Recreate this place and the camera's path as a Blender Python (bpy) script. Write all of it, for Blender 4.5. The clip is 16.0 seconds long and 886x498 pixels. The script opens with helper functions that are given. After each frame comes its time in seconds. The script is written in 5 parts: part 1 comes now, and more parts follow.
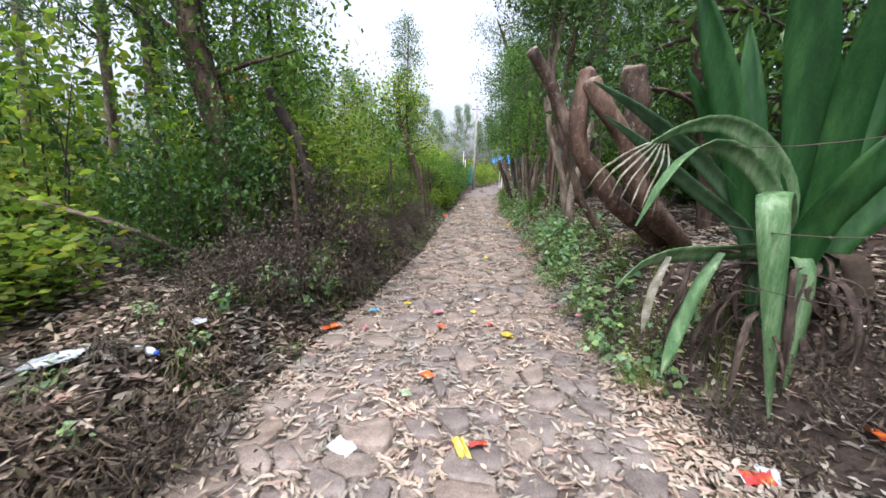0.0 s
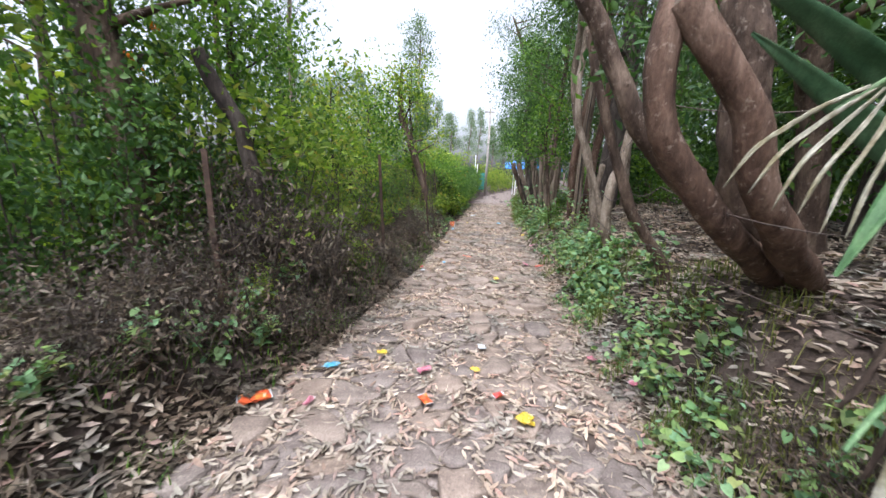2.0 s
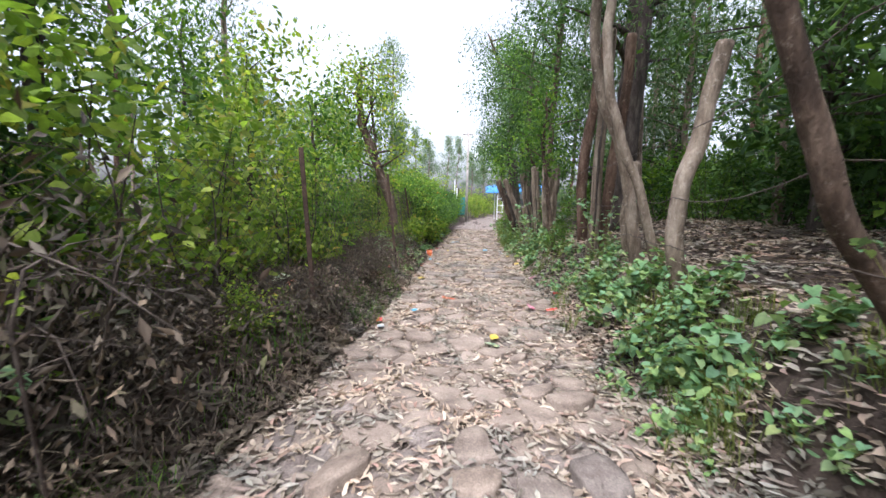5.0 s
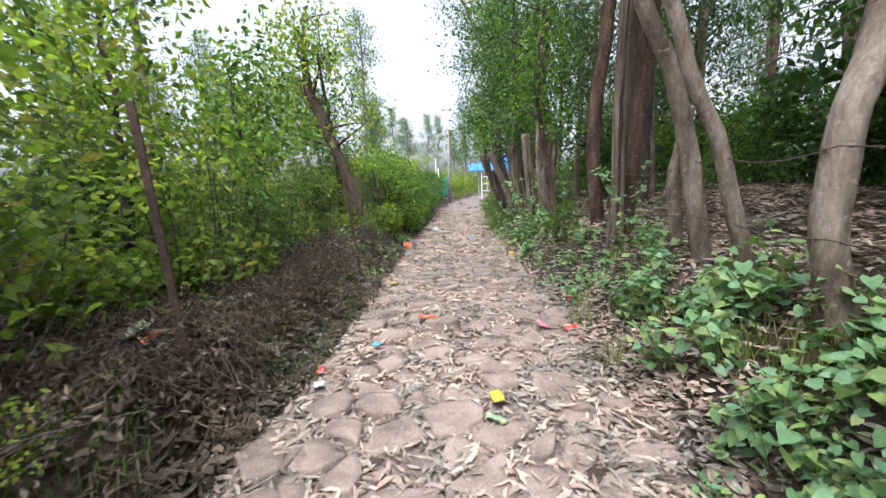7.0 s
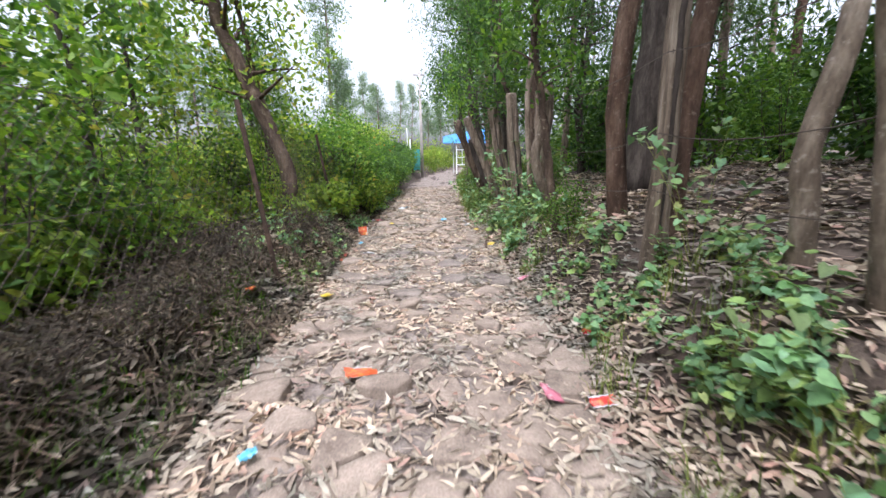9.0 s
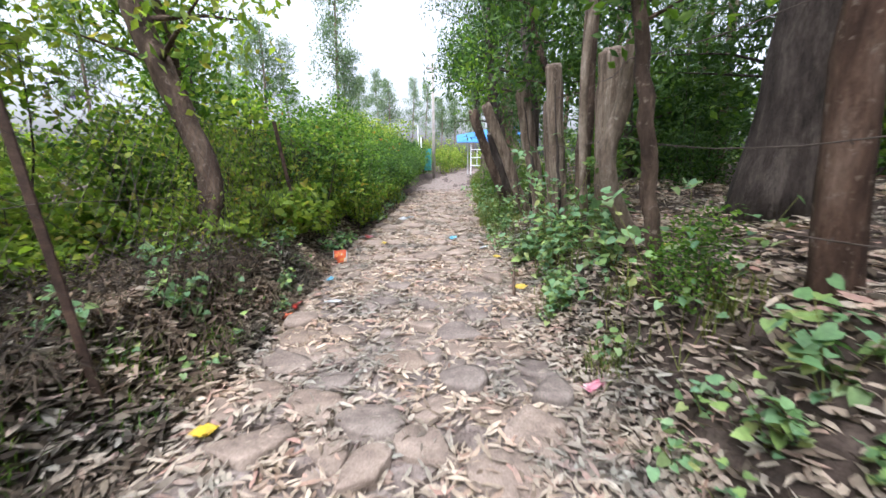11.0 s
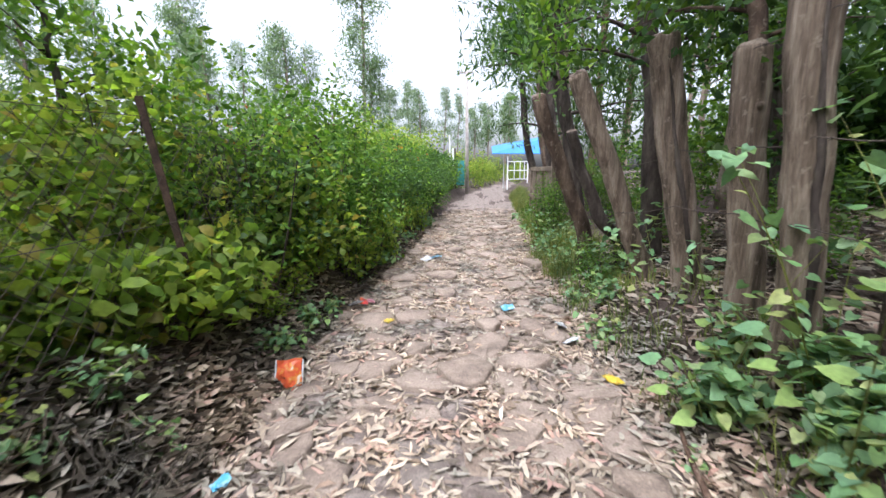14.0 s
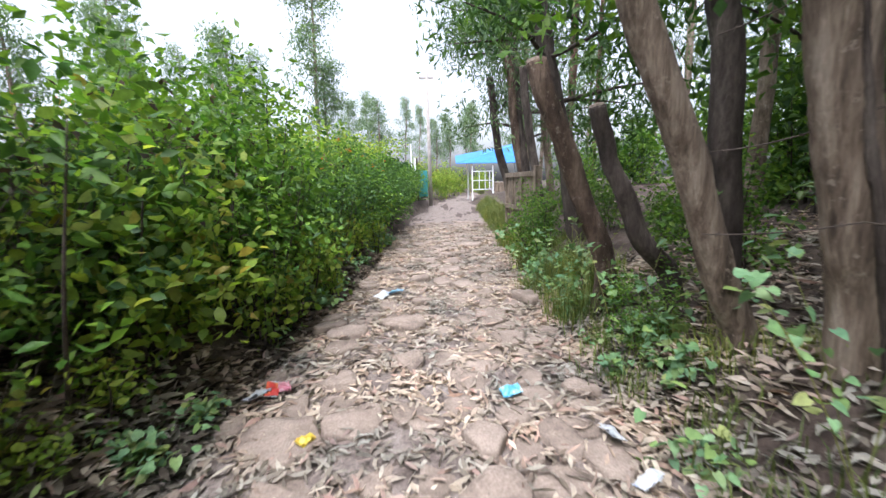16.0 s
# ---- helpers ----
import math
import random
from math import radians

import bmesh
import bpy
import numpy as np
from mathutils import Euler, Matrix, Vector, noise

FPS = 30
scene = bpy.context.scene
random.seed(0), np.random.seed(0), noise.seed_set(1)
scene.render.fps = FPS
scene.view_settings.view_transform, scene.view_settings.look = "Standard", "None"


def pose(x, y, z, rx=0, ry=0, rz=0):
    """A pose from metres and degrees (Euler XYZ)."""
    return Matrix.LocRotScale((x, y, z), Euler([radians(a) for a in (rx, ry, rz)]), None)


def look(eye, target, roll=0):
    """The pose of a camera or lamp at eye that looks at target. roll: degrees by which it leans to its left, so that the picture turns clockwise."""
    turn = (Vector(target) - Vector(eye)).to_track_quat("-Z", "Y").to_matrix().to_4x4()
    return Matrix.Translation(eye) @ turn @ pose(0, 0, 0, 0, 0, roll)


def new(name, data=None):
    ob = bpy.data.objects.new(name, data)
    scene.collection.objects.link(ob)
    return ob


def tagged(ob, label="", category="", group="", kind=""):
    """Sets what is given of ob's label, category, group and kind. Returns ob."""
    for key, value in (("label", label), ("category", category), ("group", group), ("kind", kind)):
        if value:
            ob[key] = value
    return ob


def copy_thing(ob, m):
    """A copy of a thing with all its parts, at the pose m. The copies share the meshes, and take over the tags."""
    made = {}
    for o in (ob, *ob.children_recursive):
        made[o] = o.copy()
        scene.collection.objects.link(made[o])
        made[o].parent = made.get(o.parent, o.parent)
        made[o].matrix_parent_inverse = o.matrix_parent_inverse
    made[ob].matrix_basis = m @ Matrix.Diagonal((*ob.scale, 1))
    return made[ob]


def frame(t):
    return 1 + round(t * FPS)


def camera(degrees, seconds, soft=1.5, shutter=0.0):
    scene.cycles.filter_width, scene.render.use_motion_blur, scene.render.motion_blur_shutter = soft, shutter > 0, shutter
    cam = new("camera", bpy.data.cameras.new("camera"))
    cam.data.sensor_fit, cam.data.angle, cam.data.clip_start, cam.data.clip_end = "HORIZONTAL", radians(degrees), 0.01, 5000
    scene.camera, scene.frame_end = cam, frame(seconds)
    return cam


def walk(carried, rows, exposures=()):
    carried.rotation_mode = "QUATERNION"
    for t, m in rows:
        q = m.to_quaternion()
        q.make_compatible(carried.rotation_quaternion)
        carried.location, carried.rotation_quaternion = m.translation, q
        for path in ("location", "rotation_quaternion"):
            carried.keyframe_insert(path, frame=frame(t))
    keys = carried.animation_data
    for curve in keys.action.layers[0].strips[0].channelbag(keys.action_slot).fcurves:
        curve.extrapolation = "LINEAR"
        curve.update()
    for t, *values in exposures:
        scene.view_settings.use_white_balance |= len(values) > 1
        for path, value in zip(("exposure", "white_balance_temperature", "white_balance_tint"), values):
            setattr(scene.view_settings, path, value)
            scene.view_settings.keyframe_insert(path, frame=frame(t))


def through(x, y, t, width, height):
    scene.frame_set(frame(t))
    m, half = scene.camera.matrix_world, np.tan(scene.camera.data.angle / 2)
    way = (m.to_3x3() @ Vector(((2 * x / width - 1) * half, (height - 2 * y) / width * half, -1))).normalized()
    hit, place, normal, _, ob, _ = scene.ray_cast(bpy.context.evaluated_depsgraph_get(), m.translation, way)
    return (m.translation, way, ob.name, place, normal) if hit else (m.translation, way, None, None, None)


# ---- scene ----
cam = camera(96.1, 16.0, shutter=0.35)
PATH = [
    (0, (-0.616, -0.414, 1.746), (-0.676, 1.546, 1.353), 2.3),
    (0.5, (-0.533, -0.041, 1.718), (-0.616, 1.918, 1.322), 2.0),
    (1, (-0.479, 0.348, 1.679), (-0.551, 2.316, 1.327), 2.2),
    (1.5, (-0.512, 0.691, 1.68), (-0.642, 2.656, 1.329), 2.6),
    (2, (-0.491, 1.079, 1.657), (-0.611, 3.041, 1.289), 3.0),
    (2.5, (-0.617, 1.475, 1.597), (-0.631, 3.452, 1.294), 3.0),
    (3, (-0.575, 1.857, 1.562), (-0.548, 3.84, 1.296), 2.4),
    (3.5, (-0.472, 2.156, 1.543), (-0.37, 4.131, 1.244), 2.1),
    (4, (-0.473, 2.587, 1.514), (-0.432, 4.567, 1.234), 2.3),
    (4.2, (-0.484, 2.745, 1.499), (-0.475, 4.727, 1.228), 2.8),
    (6.3, (-0.433, 4.389, 1.291), (-0.5, 6.381, 1.118), -1.5),
    (6.5, (-0.44, 4.566, 1.342), (-0.444, 6.552, 1.107), -1.8),
    (7, (-0.335, 4.947, 1.407), (-0.31, 6.921, 1.091), -2.3),
    (7.5, (-0.288, 5.223, 1.434), (-0.203, 7.176, 1.013), -1.6),
    (8, (-0.2, 5.612, 1.415), (-0.097, 7.559, 0.969), -0.7),
    (8.5, (-0.104, 5.983, 1.401), (-0.021, 7.924, 0.928), -1.1),
    (9, (-0.115, 6.608, 1.368), (0.033, 8.552, 0.922), -1.2),
    (9.2, (-0.097, 6.79, 1.39), (0.056, 8.726, 0.912), -1.3),
    (11.3, (0.116, 8.951, 1.343), (0.198, 10.903, 0.917), -0.3),
    (11.5, (0.098, 9.129, 1.334), (0.198, 11.086, 0.932), 0.4),
    (12, (0.132, 9.657, 1.328), (0.089, 11.606, 0.883), 0.6),
    (12.5, (0.048, 10.111, 1.317), (-0.027, 12.061, 0.878), 0.7),
    (13, (0.031, 10.63, 1.35), (-0.075, 12.579, 0.912), 0.4),
    (13.5, (0.034, 11.014, 1.402), (-0.04, 12.969, 0.983), 0.3),
    (14, (0.067, 11.47, 1.374), (0.002, 13.432, 0.991), -0.6),
    (14.5, (0.047, 11.806, 1.342), (0.006, 13.774, 0.985), -1.1),
    (15, (0.03, 12.244, 1.287), (0.082, 14.214, 0.947), -1.3),
    (15.5, (0.054, 12.576, 1.294), (0.17, 14.545, 0.961), -1.5),
    (16, (0.064, 13.022, 1.294), (0.176, 14.992, 0.966), -1.6),
]
walk(cam, [(r[0], look(*r[1:])) for r in PATH], [(0, 1.46, 5900, 14), (4.2, 1.68, 5900, 14), (7.0, 1.68, 5900, 14), (9.0, 1.72, 5900, 14), (16, 1.74, 5900, 14)])

# ---- light ----
world = bpy.data.worlds.new("world")
scene.world = world
world.use_nodes = True
wn = world.node_tree.nodes
sky = wn.new("ShaderNodeTexSky")
sky.sky_type, sky.sun_disc = "NISHITA", False
SUN_UP, SUN_TURN = 66.0, 206.0
sky.sun_elevation, sky.sun_rotation = radians(SUN_UP), radians(SUN_TURN)
sky.air_density, sky.dust_density, sky.ozone_density = 1.0, 6.0, 1.0
pale = wn.new("ShaderNodeHueSaturation")
pale.inputs["Saturation"].default_value = 0.3
world.node_tree.links.new(sky.outputs[0], pale.inputs["Color"])
world.node_tree.links.new(pale.outputs[0], wn["Background"].inputs[0])
wn["Background"].inputs[1].default_value = 0.15

sun = new("sun", bpy.data.lights.new("sun", "SUN"))
sun.data.energy, sun.data.angle, sun.data.color = 1.5, radians(50), (1.0, 0.985, 0.96)
sa, se = radians(SUN_TURN), radians(SUN_UP)
sun.matrix_world = look((0, 0, 0), (-math.sin(sa) * math.cos(se), -math.cos(sa) * math.cos(se), -math.sin(se)))

# ---- materials ----


def node_material(name):
    m = bpy.data.materials.new(name)
    m.use_nodes = True
    nt = m.node_tree
    bsdf = nt.nodes["Principled BSDF"]
    return m, nt, bsdf


def ramp(nt, fac, stops):
    r = nt.nodes.new("ShaderNodeValToRGB")
    e = r.color_ramp.elements
    while len(e) < len(stops):
        e.new(0.5)
    for el, (p, c) in zip(e, stops):
        el.position, el.color = p, (*c, 1)
    nt.links.new(fac, r.inputs[0])
    return r.outputs[0]


def noise_tex(nt, scale, detail=4.0, rough=0.6, stretch=None):
    tc = nt.nodes.new("ShaderNodeTexCoord")
    n = nt.nodes.new("ShaderNodeTexNoise")
    n.inputs["Scale"].default_value, n.inputs["Detail"].default_value, n.inputs["Roughness"].default_value = scale, detail, rough
    src = tc.outputs["Object"]
    if stretch:
        mp = nt.nodes.new("ShaderNodeMapping")
        mp.inputs["Scale"].default_value = stretch
        nt.links.new(src, mp.inputs[0])
        src = mp.outputs[0]
    nt.links.new(src, n.inputs["Vector"])
    return n.outputs["Fac"]


def mixc(nt, fac, a, b, kind="MIX"):
    m = nt.nodes.new("ShaderNodeMix")
    m.data_type, m.blend_type = "RGBA", kind
    for sock, v in ((m.inputs[0], fac), (m.inputs[6], a), (m.inputs[7], b)):
        if isinstance(v, (int, float)):
            sock.default_value = v
        elif isinstance(v, tuple):
            sock.default_value = (*v, 1)
        else:
            nt.links.new(v, sock)
    return m.outputs[2]


def bump(nt, bsdf, fac, strength, dist):
    b = nt.nodes.new("ShaderNodeBump")
    b.inputs["Strength"].default_value, b.inputs["Distance"].default_value = strength, dist
    nt.links.new(fac, b.inputs["Height"])
    nt.links.new(b.outputs[0], bsdf.inputs["Normal"])


def rough_material(name, dark, mid, light, scale=6.0, fine=60.0, rough=0.85, relief=0.01, stretch=None, random_tone=0.0, patches=None, strength=0.7):
    """An earthy or woody surface: a broad mottling, a fine grain and a relief from both."""
    m, nt, bsdf = node_material(name)
    a = noise_tex(nt, scale, 5, 0.65, stretch)
    b = noise_tex(nt, fine, 4, 0.7, stretch)
    col = ramp(nt, a, [(0.32, dark), (0.5, mid), (0.7, light)])
    grain = ramp(nt, b, [(0.3, (0.62, 0.62, 0.62)), (0.7, (1.15, 1.15, 1.15))])
    col = mixc(nt, 1.0, col, grain, "MULTIPLY")
    if patches:
        spot = ramp(nt, noise_tex(nt, 21.0, 6, 0.7), [(0.58, (0, 0, 0)), (0.66, (0.8, 0.8, 0.8))])
        col = mixc(nt, spot, col, patches)
    if random_tone:
        info = nt.nodes.new("ShaderNodeObjectInfo")
        tone = ramp(nt, info.outputs["Random"], [(0.0, (1 - random_tone, 1 - random_tone, 1 - random_tone * 0.9)), (0.35, (0.96, 0.97, 0.99)), (0.7, (1.05, 0.98, 0.9)), (1.0, (1 + random_tone, 1 + random_tone * 0.85, 1 + random_tone * 0.7))])
        col = mixc(nt, 1.0, col, tone, "MULTIPLY")
    nt.links.new(col, bsdf.inputs["Base Color"])
    bsdf.inputs["Roughness"].default_value = rough
    bsdf.inputs["Specular IOR Level"].default_value = 0.2
    add = nt.nodes.new("ShaderNodeMath")
    add.operation = "ADD"
    nt.links.new(a, add.inputs[0]), nt.links.new(b, add.inputs[1])
    bump(nt, bsdf, add.outputs[0], strength, relief)
    return m


def leaf_material(name, tones, through=0.35, gloss=0.5):
    """Leaves: each its own tone, light passing through, a soft sheen."""
    m, nt, bsdf = node_material(name)
    geo = nt.nodes.new("ShaderNodeNewGeometry")
    col = ramp(nt, geo.outputs["Random Per Island"], [(i / max(1, len(tones) - 1), c) for i, c in enumerate(tones)])
    mott = ramp(nt, noise_tex(nt, 35.0, 3), [(0.3, (0.75, 0.75, 0.75)), (0.7, (1.15, 1.15, 1.1))])
    broad = ramp(nt, noise_tex(nt, 1.6, 2), [(0.35, (0.6, 0.68, 0.66)), (0.65, (1.2, 1.16, 1.0))])
    col = mixc(nt, 1.0, mixc(nt, 1.0, col, mott, "MULTIPLY"), broad, "MULTIPLY")
    nt.links.new(col, bsdf.inputs["Base Color"])
    bsdf.inputs["Roughness"].default_value = gloss
    bsdf.inputs["Specular IOR Level"].default_value = 0.22
    tr = nt.nodes.new("ShaderNodeBsdfTranslucent")
    warm = mixc(nt, 1.0, col, (1.25, 1.3, 0.6), "MULTIPLY")
    nt.links.new(warm, tr.inputs[0])
    mix = nt.nodes.new("ShaderNodeMixShader")
    mix.inputs[0].default_value = through
    nt.links.new(bsdf.outputs[0], mix.inputs[1]), nt.links.new(tr.outputs[0], mix.inputs[2])
    nt.links.new(mix.outputs[0], nt.nodes["Material Output"].inputs[0])
    return m


def plain_material(name, col, rough=0.5, metal=0.0, vary=0.12, scale=25.0):
    m, nt, bsdf = node_material(name)
    lo, hi = tuple(c * (1 - vary) for c in col), tuple(min(1, c * (1 + vary)) for c in col)
    nt.links.new(ramp(nt, noise_tex(nt, scale, 4), [(0.35, lo), (0.65, hi)]), bsdf.inputs["Base Color"])
    bsdf.inputs["Roughness"].default_value, bsdf.inputs["Metallic"].default_value = rough, metal
    return m


def packet_material(name, a, b, c):
    """Printed plastic film: two or three inks in blotches, glossy and creased."""
    m, nt, bsdf = node_material(name)
    a, b, c = (tuple(v * 0.5 + 0.015 for v in k) for k in (a, b, c))
    n = noise_tex(nt, 22.0, 2, 0.5)
    col = ramp(nt, n, [(0.36, a), (0.54, a), (0.57, b), (0.65, b), (0.69, c)])
    nt.links.new(col, bsdf.inputs["Base Color"])
    bsdf.inputs["Roughness"].default_value = 0.3
    bump(nt, bsdf, noise_tex(nt, 60.0, 3), 0.6, 0.004)
    return m


SOIL = rough_material("soil", (0.032, 0.024, 0.019), (0.07, 0.052, 0.042), (0.13, 0.102, 0.084), 3.0, 45.0, 0.95, 0.02)
STONE = rough_material("path_stone", (0.108, 0.088, 0.075), (0.186, 0.153, 0.131), (0.262, 0.222, 0.192), 4.0, 85.0, 0.9, 0.006, None, 0.26, (0.235, 0.198, 0.168))
DUST = rough_material("track_dust", (0.09, 0.07, 0.06), (0.18, 0.146, 0.128), (0.29, 0.25, 0.225), 7.0, 60.0, 0.95, 0.02)
BARK_BROWN = rough_material("brown_bark", (0.028, 0.019, 0.014), (0.08, 0.054, 0.039), (0.185, 0.135, 0.1), 7.0, 50.0, 0.9, 0.02, (1, 1, 0.3), 0.0, (0.2, 0.165, 0.135), 1.0)
BARK_PALE = rough_material("pale_bark", (0.06, 0.044, 0.032), (0.19, 0.147, 0.11), (0.36, 0.3, 0.24), 6.0, 60.0, 0.88, 0.014, (1, 1, 0.3), 0.0, (0.33, 0.285, 0.24), 0.9)
BARK_RED = rough_material("reddish_bark", (0.034, 0.02, 0.014), (0.095, 0.057, 0.039), (0.2, 0.136, 0.1), 6.0, 45.0, 0.88, 0.018, (1, 1, 0.3), 0.0, (0.21, 0.165, 0.13), 1.0)
BARK_DARK = rough_material("dark_bark", (0.025, 0.02, 0.017), (0.06, 0.047, 0.04), (0.12, 0.1, 0.085), 8.0, 40.0, 0.9, 0.03, (1, 1, 0.3))
WEATHERED = rough_material("weathered_wood", (0.05, 0.036, 0.026), (0.175, 0.132, 0.098), (0.34, 0.28, 0.22), 17.0, 120.0, 0.85, 0.026, (1, 1, 0.07), 0.0, (0.27, 0.22, 0.175))
CUT_WOOD = rough_material("cut_wood", (0.1, 0.078, 0.06), (0.19, 0.15, 0.12), (0.28, 0.23, 0.185), 14.0, 80.0, 0.85, 0.006)
TWIG = rough_material("twig", (0.026, 0.02, 0.016), (0.06, 0.047, 0.038), (0.12, 0.097, 0.08), 20.0, 90.0, 0.9, 0.004)
LITTER_PALE = leaf_material("fallen_leaves_pale", [(0.12, 0.088, 0.075), (0.27, 0.215, 0.19), (0.4, 0.335, 0.305), (0.2, 0.155, 0.135), (0.48, 0.415, 0.385), (0.24, 0.16, 0.14), (0.36, 0.295, 0.265), (0.31, 0.19, 0.18), (0.43, 0.365, 0.33), (0.17, 0.13, 0.11)], 0.1, 0.65)
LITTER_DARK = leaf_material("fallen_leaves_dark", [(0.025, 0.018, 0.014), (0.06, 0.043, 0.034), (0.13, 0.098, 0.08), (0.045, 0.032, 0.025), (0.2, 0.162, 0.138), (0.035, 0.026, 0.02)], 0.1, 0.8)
BRUSH = leaf_material("dead_brush_leaves", [(0.16, 0.12, 0.095), (0.03, 0.022, 0.018), (0.075, 0.054, 0.044), (0.045, 0.034, 0.028), (0.13, 0.1, 0.084), (0.05, 0.05, 0.024)], 0.1, 0.8)
LEAF_LIME = leaf_material("lime_leaves", [(0.12, 0.2, 0.035), (0.23, 0.34, 0.055), (0.16, 0.26, 0.055), (0.34, 0.41, 0.08), (0.06, 0.115, 0.03), (0.27, 0.35, 0.09), (0.3, 0.24, 0.07)], 0.6)
LEAF_MID = leaf_material("green_leaves", [(0.05, 0.125, 0.022), (0.09, 0.185, 0.03), (0.15, 0.26, 0.04), (0.04, 0.09, 0.03), (0.2, 0.31, 0.05)], 0.47)
LEAF_DARK = leaf_material("dark_green_leaves", [(0.03, 0.07, 0.022), (0.055, 0.115, 0.028), (0.1, 0.18, 0.035), (0.035, 0.08, 0.034), (0.07, 0.14, 0.04)], 0.36)
LEAF_EUC = leaf_material("eucalyptus_leaves", [(0.06, 0.11, 0.055), (0.09, 0.15, 0.075), (0.12, 0.17, 0.09), (0.075, 0.12, 0.07)], 0.35)
# eucalyptus leaves again, with distance haze put into a paler colour
LEAF_FAR_HAZE = leaf_material("far_leaves_hazed", [(0.13, 0.2, 0.13), (0.18, 0.25, 0.16), (0.15, 0.22, 0.16)], 0.4)
LEAF_WEED = leaf_material("weed_leaves", [(0.12, 0.23, 0.1), (0.19, 0.32, 0.17), (0.17, 0.3, 0.2), (0.27, 0.38, 0.13), (0.1, 0.18, 0.1), (0.33, 0.36, 0.15), (0.24, 0.36, 0.22)], 0.3, 0.5)
LEAF_DRY = leaf_material("dry_leaves", [(0.2, 0.11, 0.05), (0.28, 0.19, 0.08), (0.14, 0.08, 0.045), (0.3, 0.24, 0.1)], 0.3, 0.7)
GRASS = leaf_material("grass", [(0.1, 0.15, 0.035), (0.16, 0.19, 0.05), (0.22, 0.22, 0.08), (0.08, 0.12, 0.03)], 0.35)
PETAL = leaf_material("orange_petals", [(0.5, 0.11, 0.01), (0.6, 0.18, 0.015)], 0.3)
PETAL_BLUE = leaf_material("violet_petals", [(0.25, 0.18, 0.6), (0.32, 0.25, 0.7)], 0.3)
GATE_WOOD = rough_material("gate_wood", (0.09, 0.07, 0.052), (0.17, 0.134, 0.1), (0.27, 0.22, 0.17), 12.0, 80.0, 0.9, 0.006, (1, 1, 0.3))
SWORD = rough_material("sword_leaf_green", (0.008, 0.036, 0.008), (0.014, 0.058, 0.013), (0.035, 0.1, 0.024), 2.5, 60.0, 0.42, 0.002, (3, 3, 0.25))
SWORD_PALE = rough_material("sword_leaf_pale", (0.04, 0.095, 0.036), (0.085, 0.16, 0.065), (0.2, 0.27, 0.15), 5.0, 60.0, 0.42, 0.002, (3, 3, 0.4))
SWORD_MID = rough_material("sword_leaf_grey_green", (0.02, 0.055, 0.022), (0.04, 0.09, 0.04), (0.08, 0.14, 0.07), 3.0, 60.0, 0.45, 0.002, (3, 3, 0.25))
for sheen in (SWORD, SWORD_MID, SWORD_PALE):
    sheen.node_tree.nodes["Principled BSDF"].inputs["Specular IOR Level"].default_value = 0.22
SWORD_DRY = rough_material("sword_leaf_withered", (0.12, 0.1, 0.05), (0.22, 0.21, 0.15), (0.36, 0.35, 0.3), 8.0, 60.0, 0.7, 0.003)
RUST = rough_material("rusty_iron", (0.03, 0.02, 0.016), (0.06, 0.038, 0.028), (0.11, 0.07, 0.05), 14.0, 90.0, 0.75, 0.003)
WIRE = plain_material("fence_wire", (0.07, 0.052, 0.042), 0.75, 0.25)
BLUE_SHEET = plain_material("blue_sheet", (0.02, 0.14, 0.38), 0.5, 0.0, 0.15, 3.0)
TEAL = plain_material("teal_paint", (0.03, 0.2, 0.2), 0.6)
WHITE_PAINT = plain_material("white_paint", (0.68, 0.69, 0.7), 0.6)
CONCRETE = plain_material("concrete_pole", (0.3, 0.27, 0.25), 0.9, 0.0, 0.2, 4.0)

# ---- builders ----
rng = np.random.default_rng(7)


def mesh_of(name, V, T, mat):
    """A mesh from vertices and triangles."""
    V, T = np.asarray(V, np.float32), np.asarray(T, np.int32)
    me = bpy.data.meshes.new(name)
    me.vertices.add(len(V)), me.loops.add(T.size), me.polygons.add(len(T))
    me.vertices.foreach_set("co", V.ravel())
    me.loops.foreach_set("vertex_index", T.ravel())
    me.polygons.foreach_set("loop_start", np.arange(0, T.size, 3, dtype=np.int32))
    me.polygons.foreach_set("loop_total", np.full(len(T), 3, np.int32))
    me.update(calc_edges=True)
    me.validate()
    me.materials.append(mat)
    return me


def smooth(me):
    me.polygons.foreach_set("use_smooth", np.ones(len(me.polygons), bool))
    return me


def piece(name, VT, mat, parent=None, label="", soft=False):
    me = mesh_of(name, VT[0], VT[1], mat)
    if soft:
        smooth(me)
    ob = new(name, me)
    ob.parent = parent
    if label:
        ob["label"] = label
    return ob


def part(name, bm, material, parent, label=""):
    me = bpy.data.meshes.new(name)
    bm.to_mesh(me), bm.free()
    me.materials.append(material)
    ob = new(name, me)
    ob.parent = parent
    if label:
        ob["label"] = label
    return ob


def join(*sets):
    V, T, n = [], [], 0
    for v, t in sets:
        V.append(np.asarray(v, float)), T.append(np.asarray(t, int) + n)
        n += len(v)
    return np.concatenate(V), np.concatenate(T)


def smoothstep(a):
    a = np.clip(a, 0, 1)
    return a * a * (3 - 2 * a)


